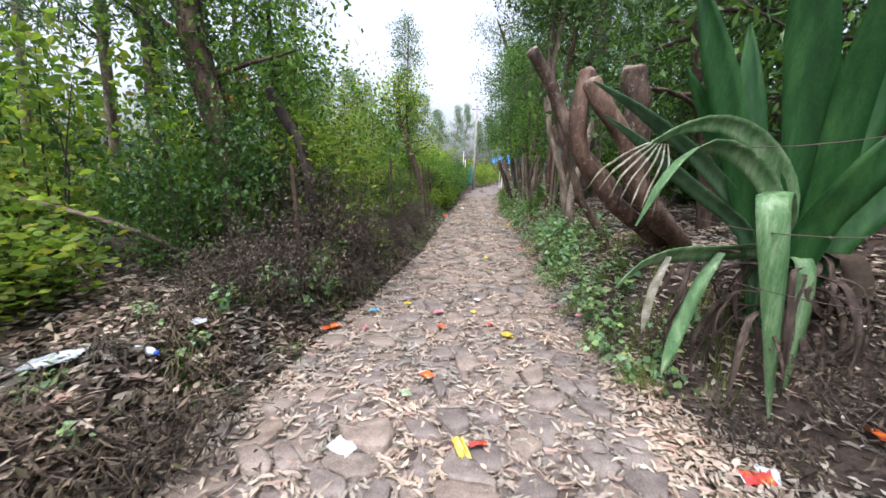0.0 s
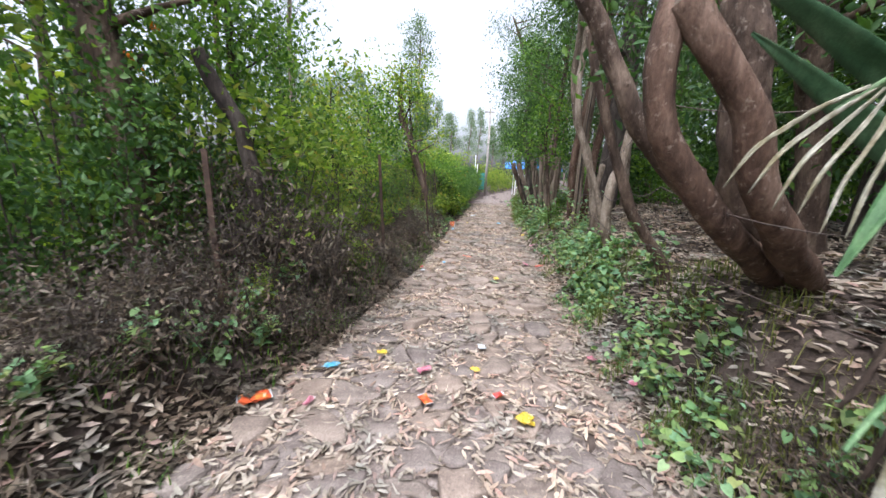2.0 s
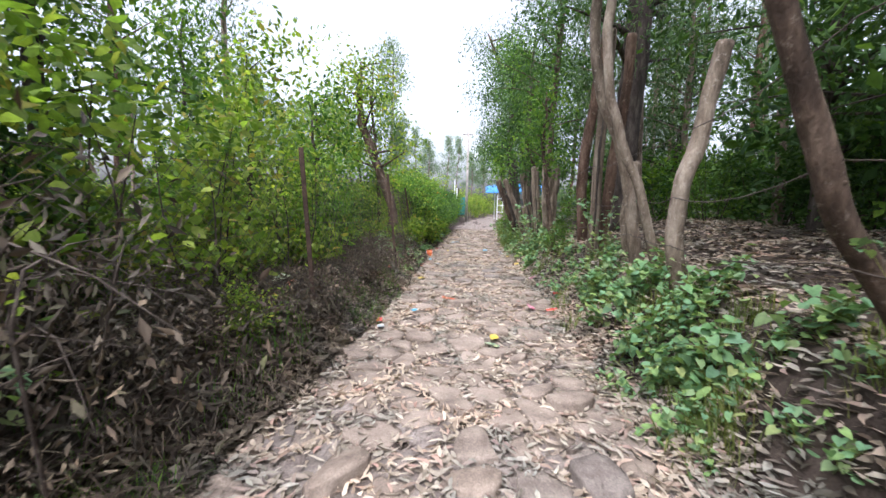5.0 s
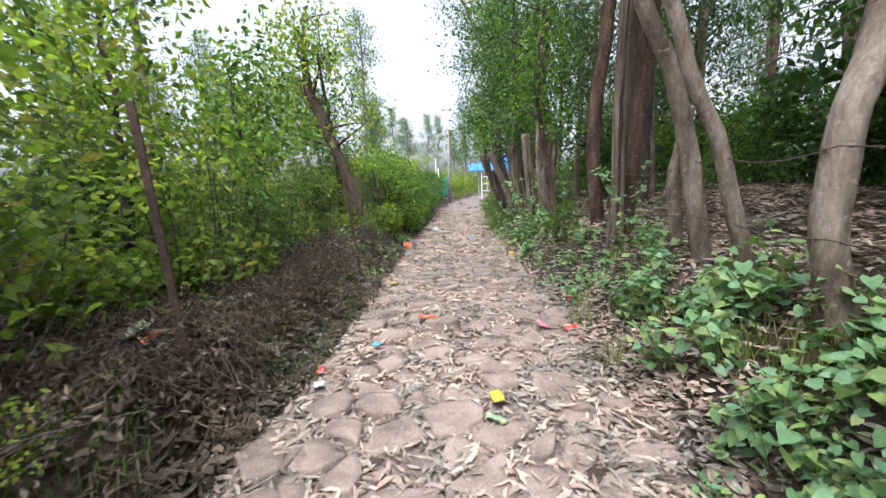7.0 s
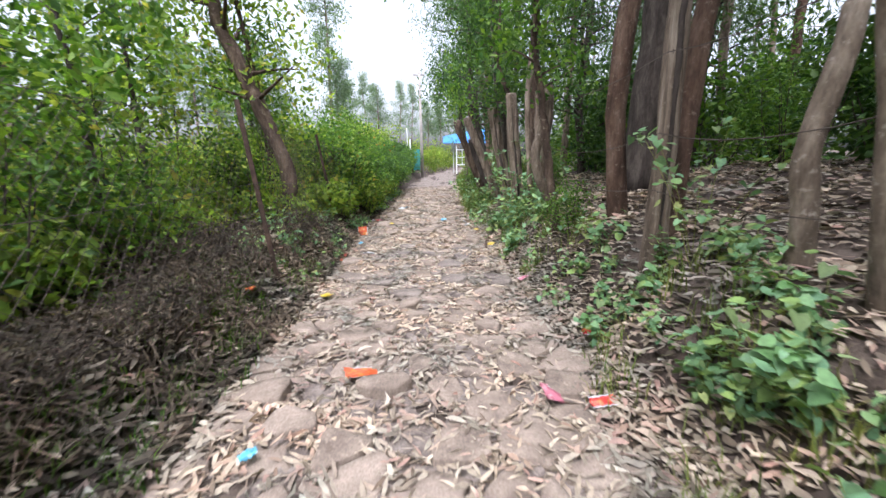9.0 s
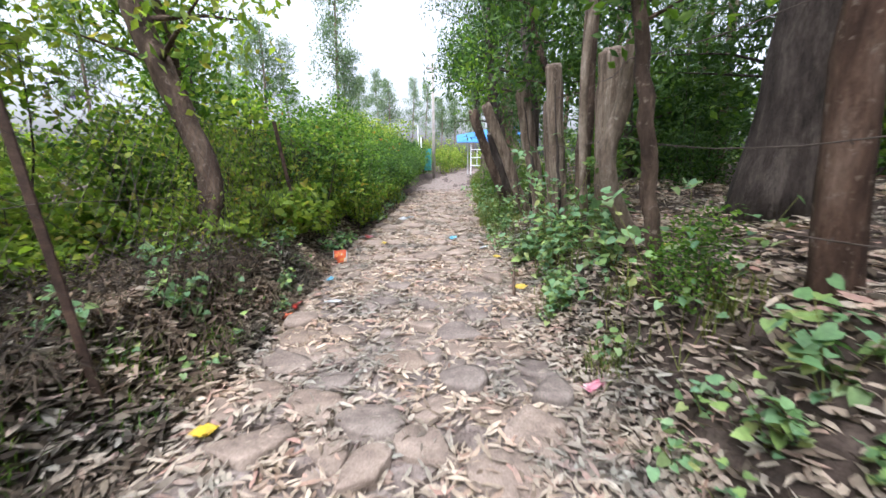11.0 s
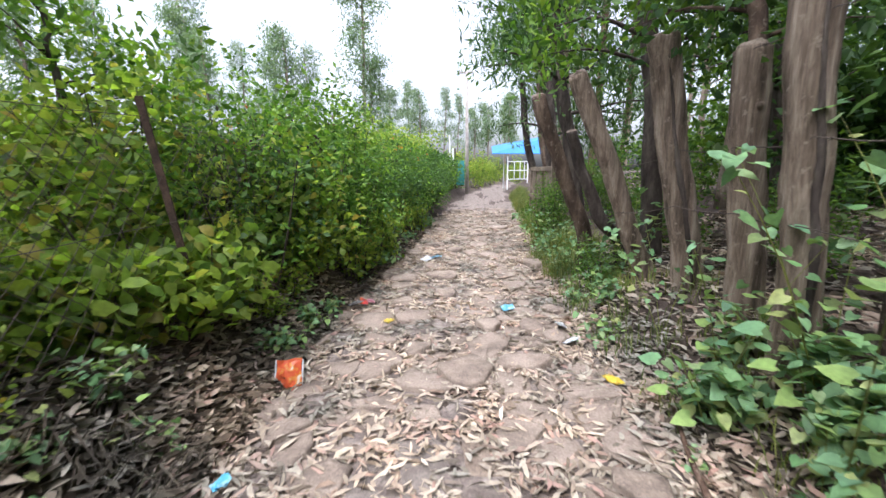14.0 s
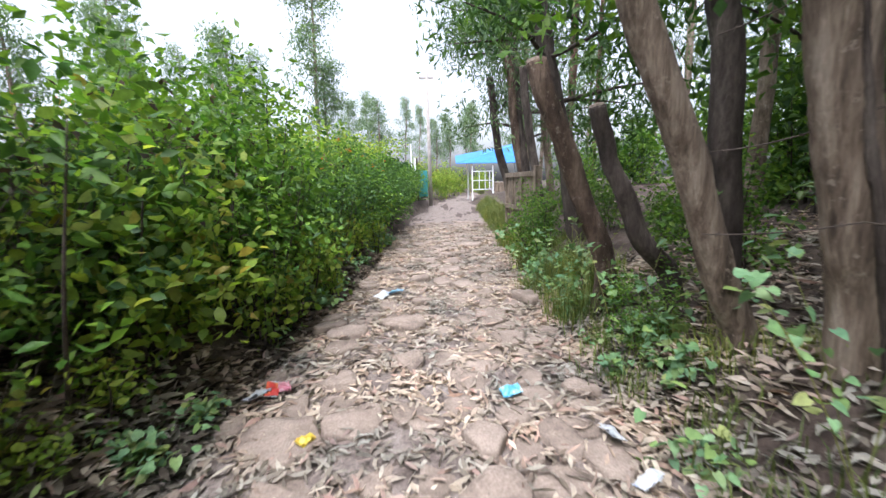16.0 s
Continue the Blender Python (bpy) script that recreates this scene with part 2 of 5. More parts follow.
# the paved track: its two edges, by y
EDGE_Y = [-6, 1, 3.3, 4.7, 7.8, 12, 15.3, 17.5, 23, 30, 37, 50, 70, 200]
EDGE_L = [-2.7, -2.25, -2.0, -1.75, -1.38, -1.14, -1.1, -0.85, -0.45, 0.0, 0.8, 3.0, 8.0, 40]
EDGE_R = [1.0, 0.95, 0.8, 0.78, 0.86, 1.1, 1.15, 1.3, 1.9, 2.6, 3.3, 6.0, 11.0, 45]


def left_edge(y):
    return np.interp(y, EDGE_Y, EDGE_L)


def right_edge(y):
    return np.interp(y, EDGE_Y, EDGE_R)


def wobble(x, y, f):
    return np.sin(x * f * 1.7 + y * f) * 0.5 + np.sin(y * f * 2.3 - x * f * 0.9 + 1.3) * 0.3 + np.sin(x * f * 4.1 + y * f * 3.3 + 0.6) * 0.2


def height(x, y):
    """The lie of the land: a flat track between a low cut bank and a taller, wooded one."""
    x, y = np.asarray(x, float), np.asarray(y, float)
    L, R = left_edge(y) + 0.09 * wobble(x * 0, y, 2.1), right_edge(y) + 0.09 * wobble(x * 0, y + 9, 1.8)
    dl, dr = L - x, x - R
    dr = dr - 0.55 * np.exp(-((y - 1.3) / 1.2) ** 2) * smoothstep(dr / 0.3)
    z = 0.012 * wobble(x, y, 3.0)
    z = z + 0.46 * smoothstep(dl / 0.5) + 0.16 * smoothstep((dl - 0.4) / 2.5) + 0.05 * wobble(x, y, 4.0) * smoothstep(dl / 0.4)
    z = z + (0.75 - 0.27 * smoothstep((y - 12.0) / 1.5) + 0.25 * np.exp(-((y - 3.6) / 1.5) ** 2)) * smoothstep(dr / 0.8) + 0.35 * smoothstep((dr - 0.7) / 2.5) + 0.06 * wobble(x, y, 3.0) * smoothstep(dr / 0.5)
    z = z + np.where(dr > 2, 0.4 * smoothstep((dr - 2) / 8), 0)
    return z


def tube(pts, radii, n=8, rough=0.0, seed=0, cap=True):
    """A tapered limb along points, its skin made uneven."""
    P = np.asarray(pts, float)
    k = len(P)
    R = np.interp(np.linspace(0, 1, k), np.linspace(0, 1, len(radii)), radii)
    g = np.random.default_rng(seed)
    D = np.gradient(P, axis=0)
    D /= np.linalg.norm(D, axis=1, keepdims=True) + 1e-9
    ref = np.array([0.3, 0.9, 0.1]) if abs(D[0, 2]) > 0.5 else np.array([0, 0, 1.0])
    V = []
    ph = g.uniform(0, 6.28, 3)
    for i in range(k):
        a = np.cross(D[i], ref)
        a /= np.linalg.norm(a)
        b = np.cross(D[i], a)
        for j in range(n):
            th = 2 * math.pi * j / n
            r = R[i] * (1 + rough * (0.6 * math.sin(2 * th + ph[0] + i * 0.35) + 0.5 * math.sin(5 * th + ph[1] - i * 0.5) + g.normal() * 0.35))
            V.append(P[i] + r * (math.cos(th) * a + math.sin(th) * b))
    T = []
    for i in range(k - 1):
        for j in range(n):
            p, q = i * n + j, i * n + (j + 1) % n
            T += [(p, q, q + n), (p, q + n, p + n)]
    if cap:
        V += [P[0] - D[0] * 0.01, P[-1] + D[-1] * R[-1] * 0.15]
        c0, c1 = len(V) - 2, len(V) - 1
        for j in range(n):
            T += [(c0, (j + 1) % n, j), (c1, (k - 1) * n + j, (k - 1) * n + (j + 1) % n)]
    return np.array(V), np.array(T)


def curve_through(pts, k):
    """k points on a smooth line through pts."""
    P = np.asarray(pts, float)
    s = np.r_[0, np.cumsum(np.linalg.norm(np.diff(P, axis=0), axis=1))]
    u = np.linspace(0, s[-1], k)
    out = np.stack([np.interp(u, s, P[:, i]) for i in range(3)], 1)
    for _ in range(max(1, k // 6)):
        out[1:-1] = (out[:-2] + 2 * out[1:-1] + out[2:]) / 4
    return out


def unit(v):
    return v / (np.linalg.norm(v, axis=-1, keepdims=True) + 1e-9)


def leaves(C, length, width, droop=0.0, flat=0.0, fold=0.25, g=None, kind="blade"):
    """Many leaves at centres C: folded blades of six triangles or lighter ones of two."""
    g = g or rng
    n = len(C)
    d = g.normal(size=(n, 3))
    d[:, 2] = d[:, 2] * (1 - flat) - droop
    d = unit(d)
    up = g.normal(size=(n, 3))
    up[:, 2] += 2.5 * flat
    s = unit(np.cross(d, up))
    nn = unit(np.cross(s, d))
    L = length * g.uniform(0.6, 1.3, (n, 1))
    W = width * g.uniform(0.7, 1.25, (n, 1)) * 0.5
    if kind == "blade":
        b, t = C - d * L * 0.5, C + d * L * 0.5 - nn * L * 0.1
        l, r = C - s * W + nn * W * fold, C + s * W + nn * W * fold
        V = np.stack([b, l, t, r], 1).reshape(-1, 3)
        F = np.array([[0, 3, 2], [0, 2, 1]])
        m = 4
    elif kind == "oval":
        lift = nn * W * fold
        b, t = C - d * L * 0.5, C + d * L * 0.5 - nn * L * 0.16
        q1, q2 = C - d * L * 0.2, C + d * L * 0.16 - nn * L * 0.03
        V = np.stack([b, q1 - s * W * 0.92 + lift, q1 + s * W * 0.92 + lift, q2 - s * W + lift, q2 + s * W + lift, t], 1).reshape(-1, 3)
        F = np.array([[0, 2, 1], [1, 2, 4], [1, 4, 3], [3, 4, 5]])
        m = 6
    else:
        curl = g.normal(size=(n, 1)) * 0.09 * L
        bow = g.normal(size=(n, 1)) * 0.08 * L
        b, t = C - d * L * 0.5 + nn * curl, C + d * L * 0.5 + nn * curl * g.uniform(-0.5, 1, (n, 1))
        q1, q2 = C - d * L * 0.18 + s * bow, C + d * L * 0.2 + s * bow
        lift = nn * W * fold
        V = np.stack([b, q1 - s * W + lift, q1 + s * W + lift, q2 - s * W * 0.85 + lift, q2 + s * W * 0.85 + lift, t], 1).reshape(-1, 3)
        F = np.array([[0, 2, 1], [1, 2, 4], [1, 4, 3], [3, 4, 5]])
        m = 6
    T = (F[None] + (np.arange(n) * m)[:, None, None]).reshape(-1, 3)
    return V, T


def heart_leaves(C, size, g, tilt=0.5):
    """Broad weed leaves, of eight triangles, dished and lying towards the light."""
    n = len(C)
    th = g.uniform(0, 6.28, n)
    d = np.stack([np.cos(th), np.sin(th), g.normal(size=n) * tilt - 0.25], 1)
    d = unit(d)
    up = np.stack([g.normal(size=n) * 0.35, g.normal(size=n) * 0.35, np.ones(n)], 1)
    s = unit(np.cross(d, up))
    nn = unit(np.cross(s, d))
    L = size * g.uniform(0.55, 1.25, (n, 1))
    prof = [(0.0, 0.0), (-0.08, 0.28), (0.2, 0.42), (0.55, 0.33), (1.0, 0.0)]
    rows = [C + d * L * 0.05]
    for u, w in prof[1:4]:
        rows.append(C + d * L * u - s * L * w + nn * L * (0.1 - 0.15 * u * u))
    rows.append(C + d * L - nn * L * 0.15)
    for u, w in prof[3:0:-1]:
        rows.append(C + d * L * u + s * L * w + nn * L * (0.1 - 0.15 * u * u))
    V = np.stack([C + d * L * 0.4] + rows, 1).reshape(-1, 3)
    F = np.array([[0, i, i % 8 + 1] for i in range(1, 9)])
    T = (F[None] + (np.arange(n) * 9)[:, None, None]).reshape(-1, 3)
    return V, T


def clumps(centres, per, spread, g, flatten=0.8):
    """Leaf places gathered round twig ends."""
    C = np.repeat(np.asarray(centres, float), per, 0)
    return C + np.clip(g.normal(size=C.shape), -1.7, 1.7) * spread * np.array([1, 1, flatten])


def thing(name, label, category, at=(0, 0, 0), group="", kind=""):
    e = new(name)
    e.location = at
    e.empty_display_size = 0.1
    return tagged(e, label, category, group, kind)


# ---- the land ----
def graded(a, b, step, far_lo, far_hi):
    mid = list(np.arange(a, b + 1e-6, step))
    lo, hi, s = [], [], step
    v = a
    while v > far_lo:
        s *= 1.35
        v -= s
        lo.append(v)
    v, s = b, step
    while v < far_hi:
        s *= 1.35
        v += s
        hi.append(v)
    return np.array(lo[::-1] + mid + hi)


gx, gy = graded(-4.5, 4.5, 0.09, -900, 900), graded(-5, 26, 0.1, -900, 1500)
GX, GY = np.meshgrid(gx, gy)
GZ = height(GX, GY)
near = (np.abs(GX) < 6) & (GY < 30)
GZ = GZ + near * rng.normal(size=GZ.shape) * 0.008
nx, ny = len(gx), len(gy)
ii = (np.arange(ny - 1)[:, None] * nx + np.arange(nx - 1)[None]).ravel()
GT = np.concatenate([np.stack([ii, ii + 1, ii + nx + 1], 1), np.stack([ii, ii + nx + 1, ii + nx], 1)])
ground = piece("ground", (np.stack([GX, GY, GZ], -1).reshape(-1, 3), GT), SOIL, soft=True)
tagged(ground, "brown earth with low banks on both sides of the track", "ground", kind="structure")


by = graded(-5, 26, 0.12, -8, 75)
bu = np.linspace(0, 1, 26)
BY, BU = np.meshgrid(by, bu, indexing="ij")
BX = left_edge(BY) - 0.05 + (right_edge(BY) - left_edge(BY) + 0.12) * BU
BZ = height(BX, BY) + 0.009 * np.sin(np.pi * BU) ** 0.3 + rng.normal(size=BX.shape) * 0.003 - 0.004 * (BU < 0.01) - 0.004 * (BU > 0.99)
jj = (np.arange(len(by) - 1)[:, None] * 26 + np.arange(25)[None]).ravel()
bed = piece("track_bed", (np.stack([BX, BY, BZ], -1).reshape(-1, 3), np.concatenate([np.stack([jj, jj + 1, jj + 27], 1), np.stack([jj, jj + 27, jj + 26], 1)])), DUST, soft=True)
tagged(bed, "pale pinkish dust and grit between the paving stones", "track", kind="structure")

# ---- where the paving stones lie ----
def stone_cells(y0, y1, step, g2):
    """Irregular cells between the track's edges, each clipped against its neighbours."""
    seeds = []
    y, row = y0, 0
    while y < y1:
        x = -3.0 + (row % 2) * step * 0.5
        while x < 4:
            px, py = x + g2.uniform(-1, 1) * step * 0.42, y + g2.uniform(-1, 1) * step * 0.42
            seeds.append((px, py))
            x += step * g2.uniform(0.75, 1.5)
        y += step * 0.8
        row += 1
    S = np.array(seeds)
    keep = (S[:, 0] > left_edge(S[:, 1]) + 0.02) & (S[:, 0] < right_edge(S[:, 1]) - 0.04)
    out = []
    for i in np.nonzero(keep)[0]:
        c = S[i]
        d = S - c
        near_by = np.nonzero((np.abs(d) < step * 2.2).all(1) & ((d ** 2).sum(1) > 0))[0]
        poly = [np.array([a, b]) * step * 0.85 for a, b in ((-1, -1), (1, -1), (1, 1), (-1, 1))]
        for j in near_by:
            nrm, lim = d[j], (d[j] @ d[j]) / 2
            res = []
            for a, b in zip(poly, poly[1:] + poly[:1]):
                fa, fb = a @ nrm - lim, b @ nrm - lim
                if fa <= 0:
                    res.append(a)
                if fa * fb < 0:
                    res.append(a + (b - a) * fa / (fa - fb))
            poly = res
            if len(poly) < 3:
                break
        if len(poly) >= 3:
            out.append((c, np.array(poly)))
    return out


CELLS = stone_cells(-1.2, 26.0, 0.295, np.random.default_rng(21))
MID = np.array([c for c, p in CELLS])


def stony(x, y):
    """True over the middle of a stone."""
    out = np.zeros(len(x), bool)
    for k in range(0, len(x), 2000):
        q = np.stack([x[k:k + 2000], y[k:k + 2000]], 1)
        d2 = ((q[:, None] - MID[None]) ** 2).sum(-1).min(1)
        out[k:k + 2000] = d2 < 0.0118
    return out


# ---- fallen leaves ----
def litter(name, label, n, place, length, width, mat, lift=0.02, seed=1):
    g = np.random.default_rng(seed)
    x, y = place(g, n)
    C = np.stack([x, y, height(x, y) + lift * g.random(len(x)) + 0.004], 1)
    ob = piece(name, leaves(C, length, width, 0, 0.9, 0.25, g, "long"), mat)
    return tagged(ob, label, "fallen leaves", kind="stuff")


def on_track(g, n):
    y = -2 + 27 * g.random(n) ** 1.0
    x = left_edge(y) + (right_edge(y) - left_edge(y)) * g.random(n)
    keep = ~stony(x, y) | (g.random(n) < 0.27)
    return x[keep], y[keep]


def on_track_edge(g, n):
    y = g.uniform(-2, 24, n)
    off = np.abs(g.normal(size=n)) * 0.25
    return np.where(g.random(n) < 0.4, left_edge(y) + off * 0.7 - 0.1, right_edge(y) - off + 0.25), y


def on_left_bank(g, n):
    y = g.uniform(-2, 20, n)
    return left_edge(y) + 0.05 - g.random(n) ** 1.9 * 3.0, y


def on_right_bank(g, n):
    y = g.uniform(0, 17, n)
    return right_edge(y) + 0.02 + g.random(n) ** 1.6 * 4.2, y


litter("fallen_leaves", "pale pinkish dry eucalyptus leaves strewn over the paving stones", 68000, on_track, 0.098, 0.021, LITTER_PALE, 0.045, 11)
litter("fallen_leaves", "pale dry leaves drifted along the edges of the track", 11000, on_track_edge, 0.1, 0.025, LITTER_PALE, 0.05, 12)
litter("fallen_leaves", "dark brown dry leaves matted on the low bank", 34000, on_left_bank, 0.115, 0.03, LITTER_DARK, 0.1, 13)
def on_left_drift(g, n):
    y = g.uniform(7.0, 15.5, n)
    return left_edge(y) + 0.05 - g.random(n) ** 1.4 * 1.5, y


def on_near_drift(g, n):
    y = g.uniform(-1.5, 3.2, n)
    return left_edge(y) + 0.05 - g.random(n) ** 1.3 * 2.6, y


litter("fallen_leaves", "pale dry leaves scattered over the open bank", 5500, on_near_drift, 0.115, 0.032, LITTER_PALE, 0.09, 17)
litter("fallen_leaves", "pale grey dry leaves heaped on the low bank", 13000, on_left_drift, 0.12, 0.03, LITTER_PALE, 0.07, 16)
litter("fallen_leaves", "dry brown and grey leaves covering the wooded slope", 36000, on_right_bank, 0.1, 0.025, LITTER_PALE, 0.06, 14)
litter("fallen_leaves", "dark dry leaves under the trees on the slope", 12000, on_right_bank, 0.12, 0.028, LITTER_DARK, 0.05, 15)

# ---- trunks and trees ----
def cut_trunk(label, pts, r0, r1, bark, split=False, seed=0, name="cut_trunk"):
    """A pollarded or cut trunk: bark with knots, a sawn face on top, root flare below."""
    base = np.array(pts[-1], float)
    base[2] = min(base[2], float(height(base[0], base[1]))) - 0.12
    line = curve_through([*pts[:-1], pts[-1], tuple(base)][::-1], 60)
    g = np.random.default_rng(seed)
    f = np.linspace(0, 1, 60)[:, None]
    for k in (3, 7, 12):
        line = line + (r0 * 0.16 if bark is WEATHERED else r0 * 0.38) / k * np.sin(f * k * 3.3 + g.uniform(0, 6.28, 3)) * np.minimum(1, f * 5)
    e = thing(name, label, "tree trunk", tuple(line[0]), "cut trunks along the bank")
    rel = line - line[0]
    g = np.random.default_rng(seed)
    radii = [r0 * 1.25, r0 * 1.03, r0 * 0.93, r0 * 0.92, r0 * 0.92, (r0 + r1) / 2.1, (r0 + r1) / 2.1, r1 * (0.97 + 0.06 * g.random()), r1, r1]
    piece("trunk", tube(rel, radii, 20, 0.05, seed), bark, e, soft=True)
    d = unit(rel[-1] - rel[-3])
    th = np.linspace(0, 6.28, 13)[:-1]
    a = unit(np.cross(d, [0.2, 1, 0.1]))
    b = np.cross(d, a)
    top = rel[-1] + d * (r1 * 0.17 + 0.004)
    ring = np.array([top + r1 * 0.86 * (math.cos(t) * a + math.sin(t) * b) + d * g.normal() * 0.008 for t in th])
    V = np.concatenate([ring, [top + d * 0.012], ring - d * r1 * 0.3])
    T = [(12, j, (j + 1) % 12) for j in range(12)] + [(j, 13 + j, 13 + (j + 1) % 12) for j in range(12)] + [(j, 13 + (j + 1) % 12, (j + 1) % 12) for j in range(12)]
    piece("cut_face", (V, np.array(T)), CUT_WOOD, e, "sawn grey-brown end grain")
    for k in range(2 if r0 > 0.09 else 1):
        i = int(g.integers(16, 48))
        out = unit(np.r_[g.normal(size=2), 0.6])
        rr = r0 * g.uniform(0.14, 0.22)
        piece("knot", tube(np.array([rel[i], rel[i] + out * r0 * 0.9, rel[i] + out * (r0 + rr * 0.15)]), [rr * 1.6, rr * 1.3, rr * 0.6], 8, 0.12, seed + k), bark, e, soft=True)
    if split:
        i0, i1 = 6, 56
        seam = rel[i0:i1] + np.array([-0.25, -0.97, 0]) * (np.linspace(r0, r1, i1 - i0)[:, None] * 1.0)
        piece("split", tube(seam, [0.006, 0.02, 0.014, 0.004], 6, 0.3, seed), BARK_DARK, e, "dark crack running down the trunk")
    return e


def crown_points(line, g, n_limbs, reach, start=0.45, rise=0.5, sub=4):
    """Limbs that leave the upper stem, and the twig ends on them."""
    limbs, ends = [], []
    k = len(line)
    for i in range(n_limbs):
        f = start + (1 - start) * (i + g.random()) / n_limbs
        p = line[min(k - 1, int(f * (k - 1)))]
        th = g.uniform(0, 6.28)
        R = reach * (1.15 - 0.6 * f) * g.uniform(0.6, 1.2)
        tip = p + np.array([math.cos(th) * R, math.sin(th) * R, rise * R * g.uniform(0.5, 1.6)])
        mid = (p + tip) / 2 + g.normal(size=3) * R * 0.1 + np.array([0, 0, R * 0.08])
        q = curve_through([p, mid, tip], 7)
        limbs.append(q)
        for j in range(sub):
            u = q[int(g.integers(2, 7))]
            ends.append(u + g.normal(size=3) * reach * 0.16)
        ends.append(tip)
    return limbs, np.array(ends)


def leafy_tree(label, pts, r0, bark, leafmat, n_limbs=12, reach=1.6, per=90, spread=0.33, size=(0.13, 0.03), droop=0.8, start=0.45, rise=0.5, seed=0, name="tree", group="", sub=4, flatten=0.9, ivy=None):
    g = np.random.default_rng(seed)
    base = np.array(pts[0], float)
    base[2] = float(height(base[0], base[1])) - 0.15
    line = curve_through([tuple(base), *pts[1:]], 26)
    line[4:, :2] += np.cumsum(g.normal(size=(22, 2)) * 0.016, 0)
    e = thing(name, label, "tree", tuple(line[0]), group)
    rel = line - line[0]
    piece("trunk", tube(rel, [r0 * 1.2, r0, r0 * 0.93, r0 * 0.92, r0 * 0.92, r0 * 0.88, r0 * 0.8, r0 * 0.7, r0 * 0.6, r0 * 0.45, r0 * 0.2], 12, 0.09, seed), bark, e, soft=True)
    limbs, ends = crown_points(rel, g, n_limbs, reach, start, rise, sub)
    for i, q in enumerate(limbs):
        piece("limb", tube(q, [r0 * 0.3, r0 * 0.16, r0 * 0.05], 6, 0.05, seed + i), bark, e, soft=True)
    C = clumps(ends, per, spread, g, flatten)
    piece("crown", leaves(C, size[0], size[1], droop, 0.0, 0.25, g), leafmat, e)
    if ivy:
        k = g.integers(0, 26, 5200)
        k = k[(line[k, 2] > ivy[0]) & (line[k, 2] < ivy[1])]
        C = rel[k] + g.normal(size=(len(k), 3)) * np.array([0.2, 0.2, 0.16])
        piece("ivy", leaves(C, 0.085, 0.045, 0.5, 0.2, 0.3, g), LEAF_DARK, e, "dark green ivy wrapped round the trunk")
    return e


def shrub(label, at, radius, tall, leafmat, n_stems=9, per=60, size=(0.07, 0.038), spread=0.13, stems=TWIG, seed=0, name="shrub", flowers=None, group="", stuff=1.0):
    """A many-stemmed bush: thin stems that spread from the root, with leaves gathered at the twig ends."""
    g = np.random.default_rng(seed)
    x, y = at
    e = thing(name, label, "shrub", (x, y, float(height(x, y)) - 0.04), group)
    tubes, ends = [], []
    for i in range(n_stems):
        th, R = g.uniform(0, 6.28), radius * math.sqrt(g.random())
        h = tall * g.uniform(0.6, 1.05) * (1 - 0.3 * (R / radius) ** 2)
        p0 = np.array([math.cos(th) * R * 0.35, math.sin(th) * R * 0.35, 0])
        tip = np.array([math.cos(th) * R, math.sin(th) * R, h])
        mid = (p0 + tip) / 2 + g.normal(size=3) * 0.07
        if n_stems > 20:
            p0 = np.r_[g.normal(size=2) * radius * 0.5, 0]
            mid = p0 + np.r_[g.normal(size=2) * radius * 0.45, h * g.uniform(0.6, 1.1)]
            tip = mid + np.r_[g.normal(size=2) * radius * 0.55, h * g.uniform(-0.55, 0.25)]
        q = curve_through([p0, mid, tip], 7)
        tubes.append(tube(q, [0.011, 0.008, 0.003] if n_stems <= 20 else [0.007, 0.005, 0.002], 5, 0.05, seed + i, False))
        ends += [tip, *[q[int(g.integers(2, 7))] + g.normal(size=3) * radius * 0.25 for _ in range(int(7 * stuff))]]
    ends = np.array(ends)
    ends[:, 2] = np.maximum(ends[:, 2], 0.08)
    if n_stems > 20:
        piece("tangle", join(*tubes), stems, e)["kind"] = "stuff"
    else:
        for tb in tubes:
            piece("stem", tb, stems, e)
    C = clumps(ends, per, spread, g, 0.8)
    C[:, 2] = np.maximum(C[:, 2], 0.05)
    piece("foliage", leaves(C, size[0], size[1], 0.8 if n_stems > 20 else 0.25, 0.0 if n_stems > 20 else 0.35, 0.3, g, "oval" if leafmat is LEAF_LIME else "blade"), leafmat, e)
    if flowers:
        top = ends[np.argsort(-ends[:, 2])][: flowers[1]]
        for c in top:
            F = c + np.array([0, 0, spread * 1.1]) + g.normal(size=(14, 3)) * 0.014
            piece("flower", leaves(F, 0.024, 0.018, -0.3, 0.3, 0.3, g), flowers[0], e)
    return e


# cut and pollarded trunks on the wooded bank, near to far
cut_trunk("thick leaning brown trunk cut off above head height", [(0.06, 3.9, 2.95), (0.26, 3.92, 2.68), (0.42, 3.94, 2.41), (0.57, 3.96, 2.06), (0.93, 3.98, 1.71), (1.4, 4.0, 1.35), (1.77, 4.0, 0.98)], 0.092, 0.064, BARK_BROWN, seed=1)
cut_trunk("stout brown stem of an old multi-stemmed tree", [(0.47, 3.3, 2.6), (0.44, 3.27, 2.45), (0.39, 3.25, 2.19), (0.43, 3.25, 1.97), (0.6, 3.27, 1.72), (0.95, 3.38, 1.42), (1.38, 3.7, 1.17), (1.8, 4.0, 0.98)], 0.090, 0.075, BARK_RED, seed=2)
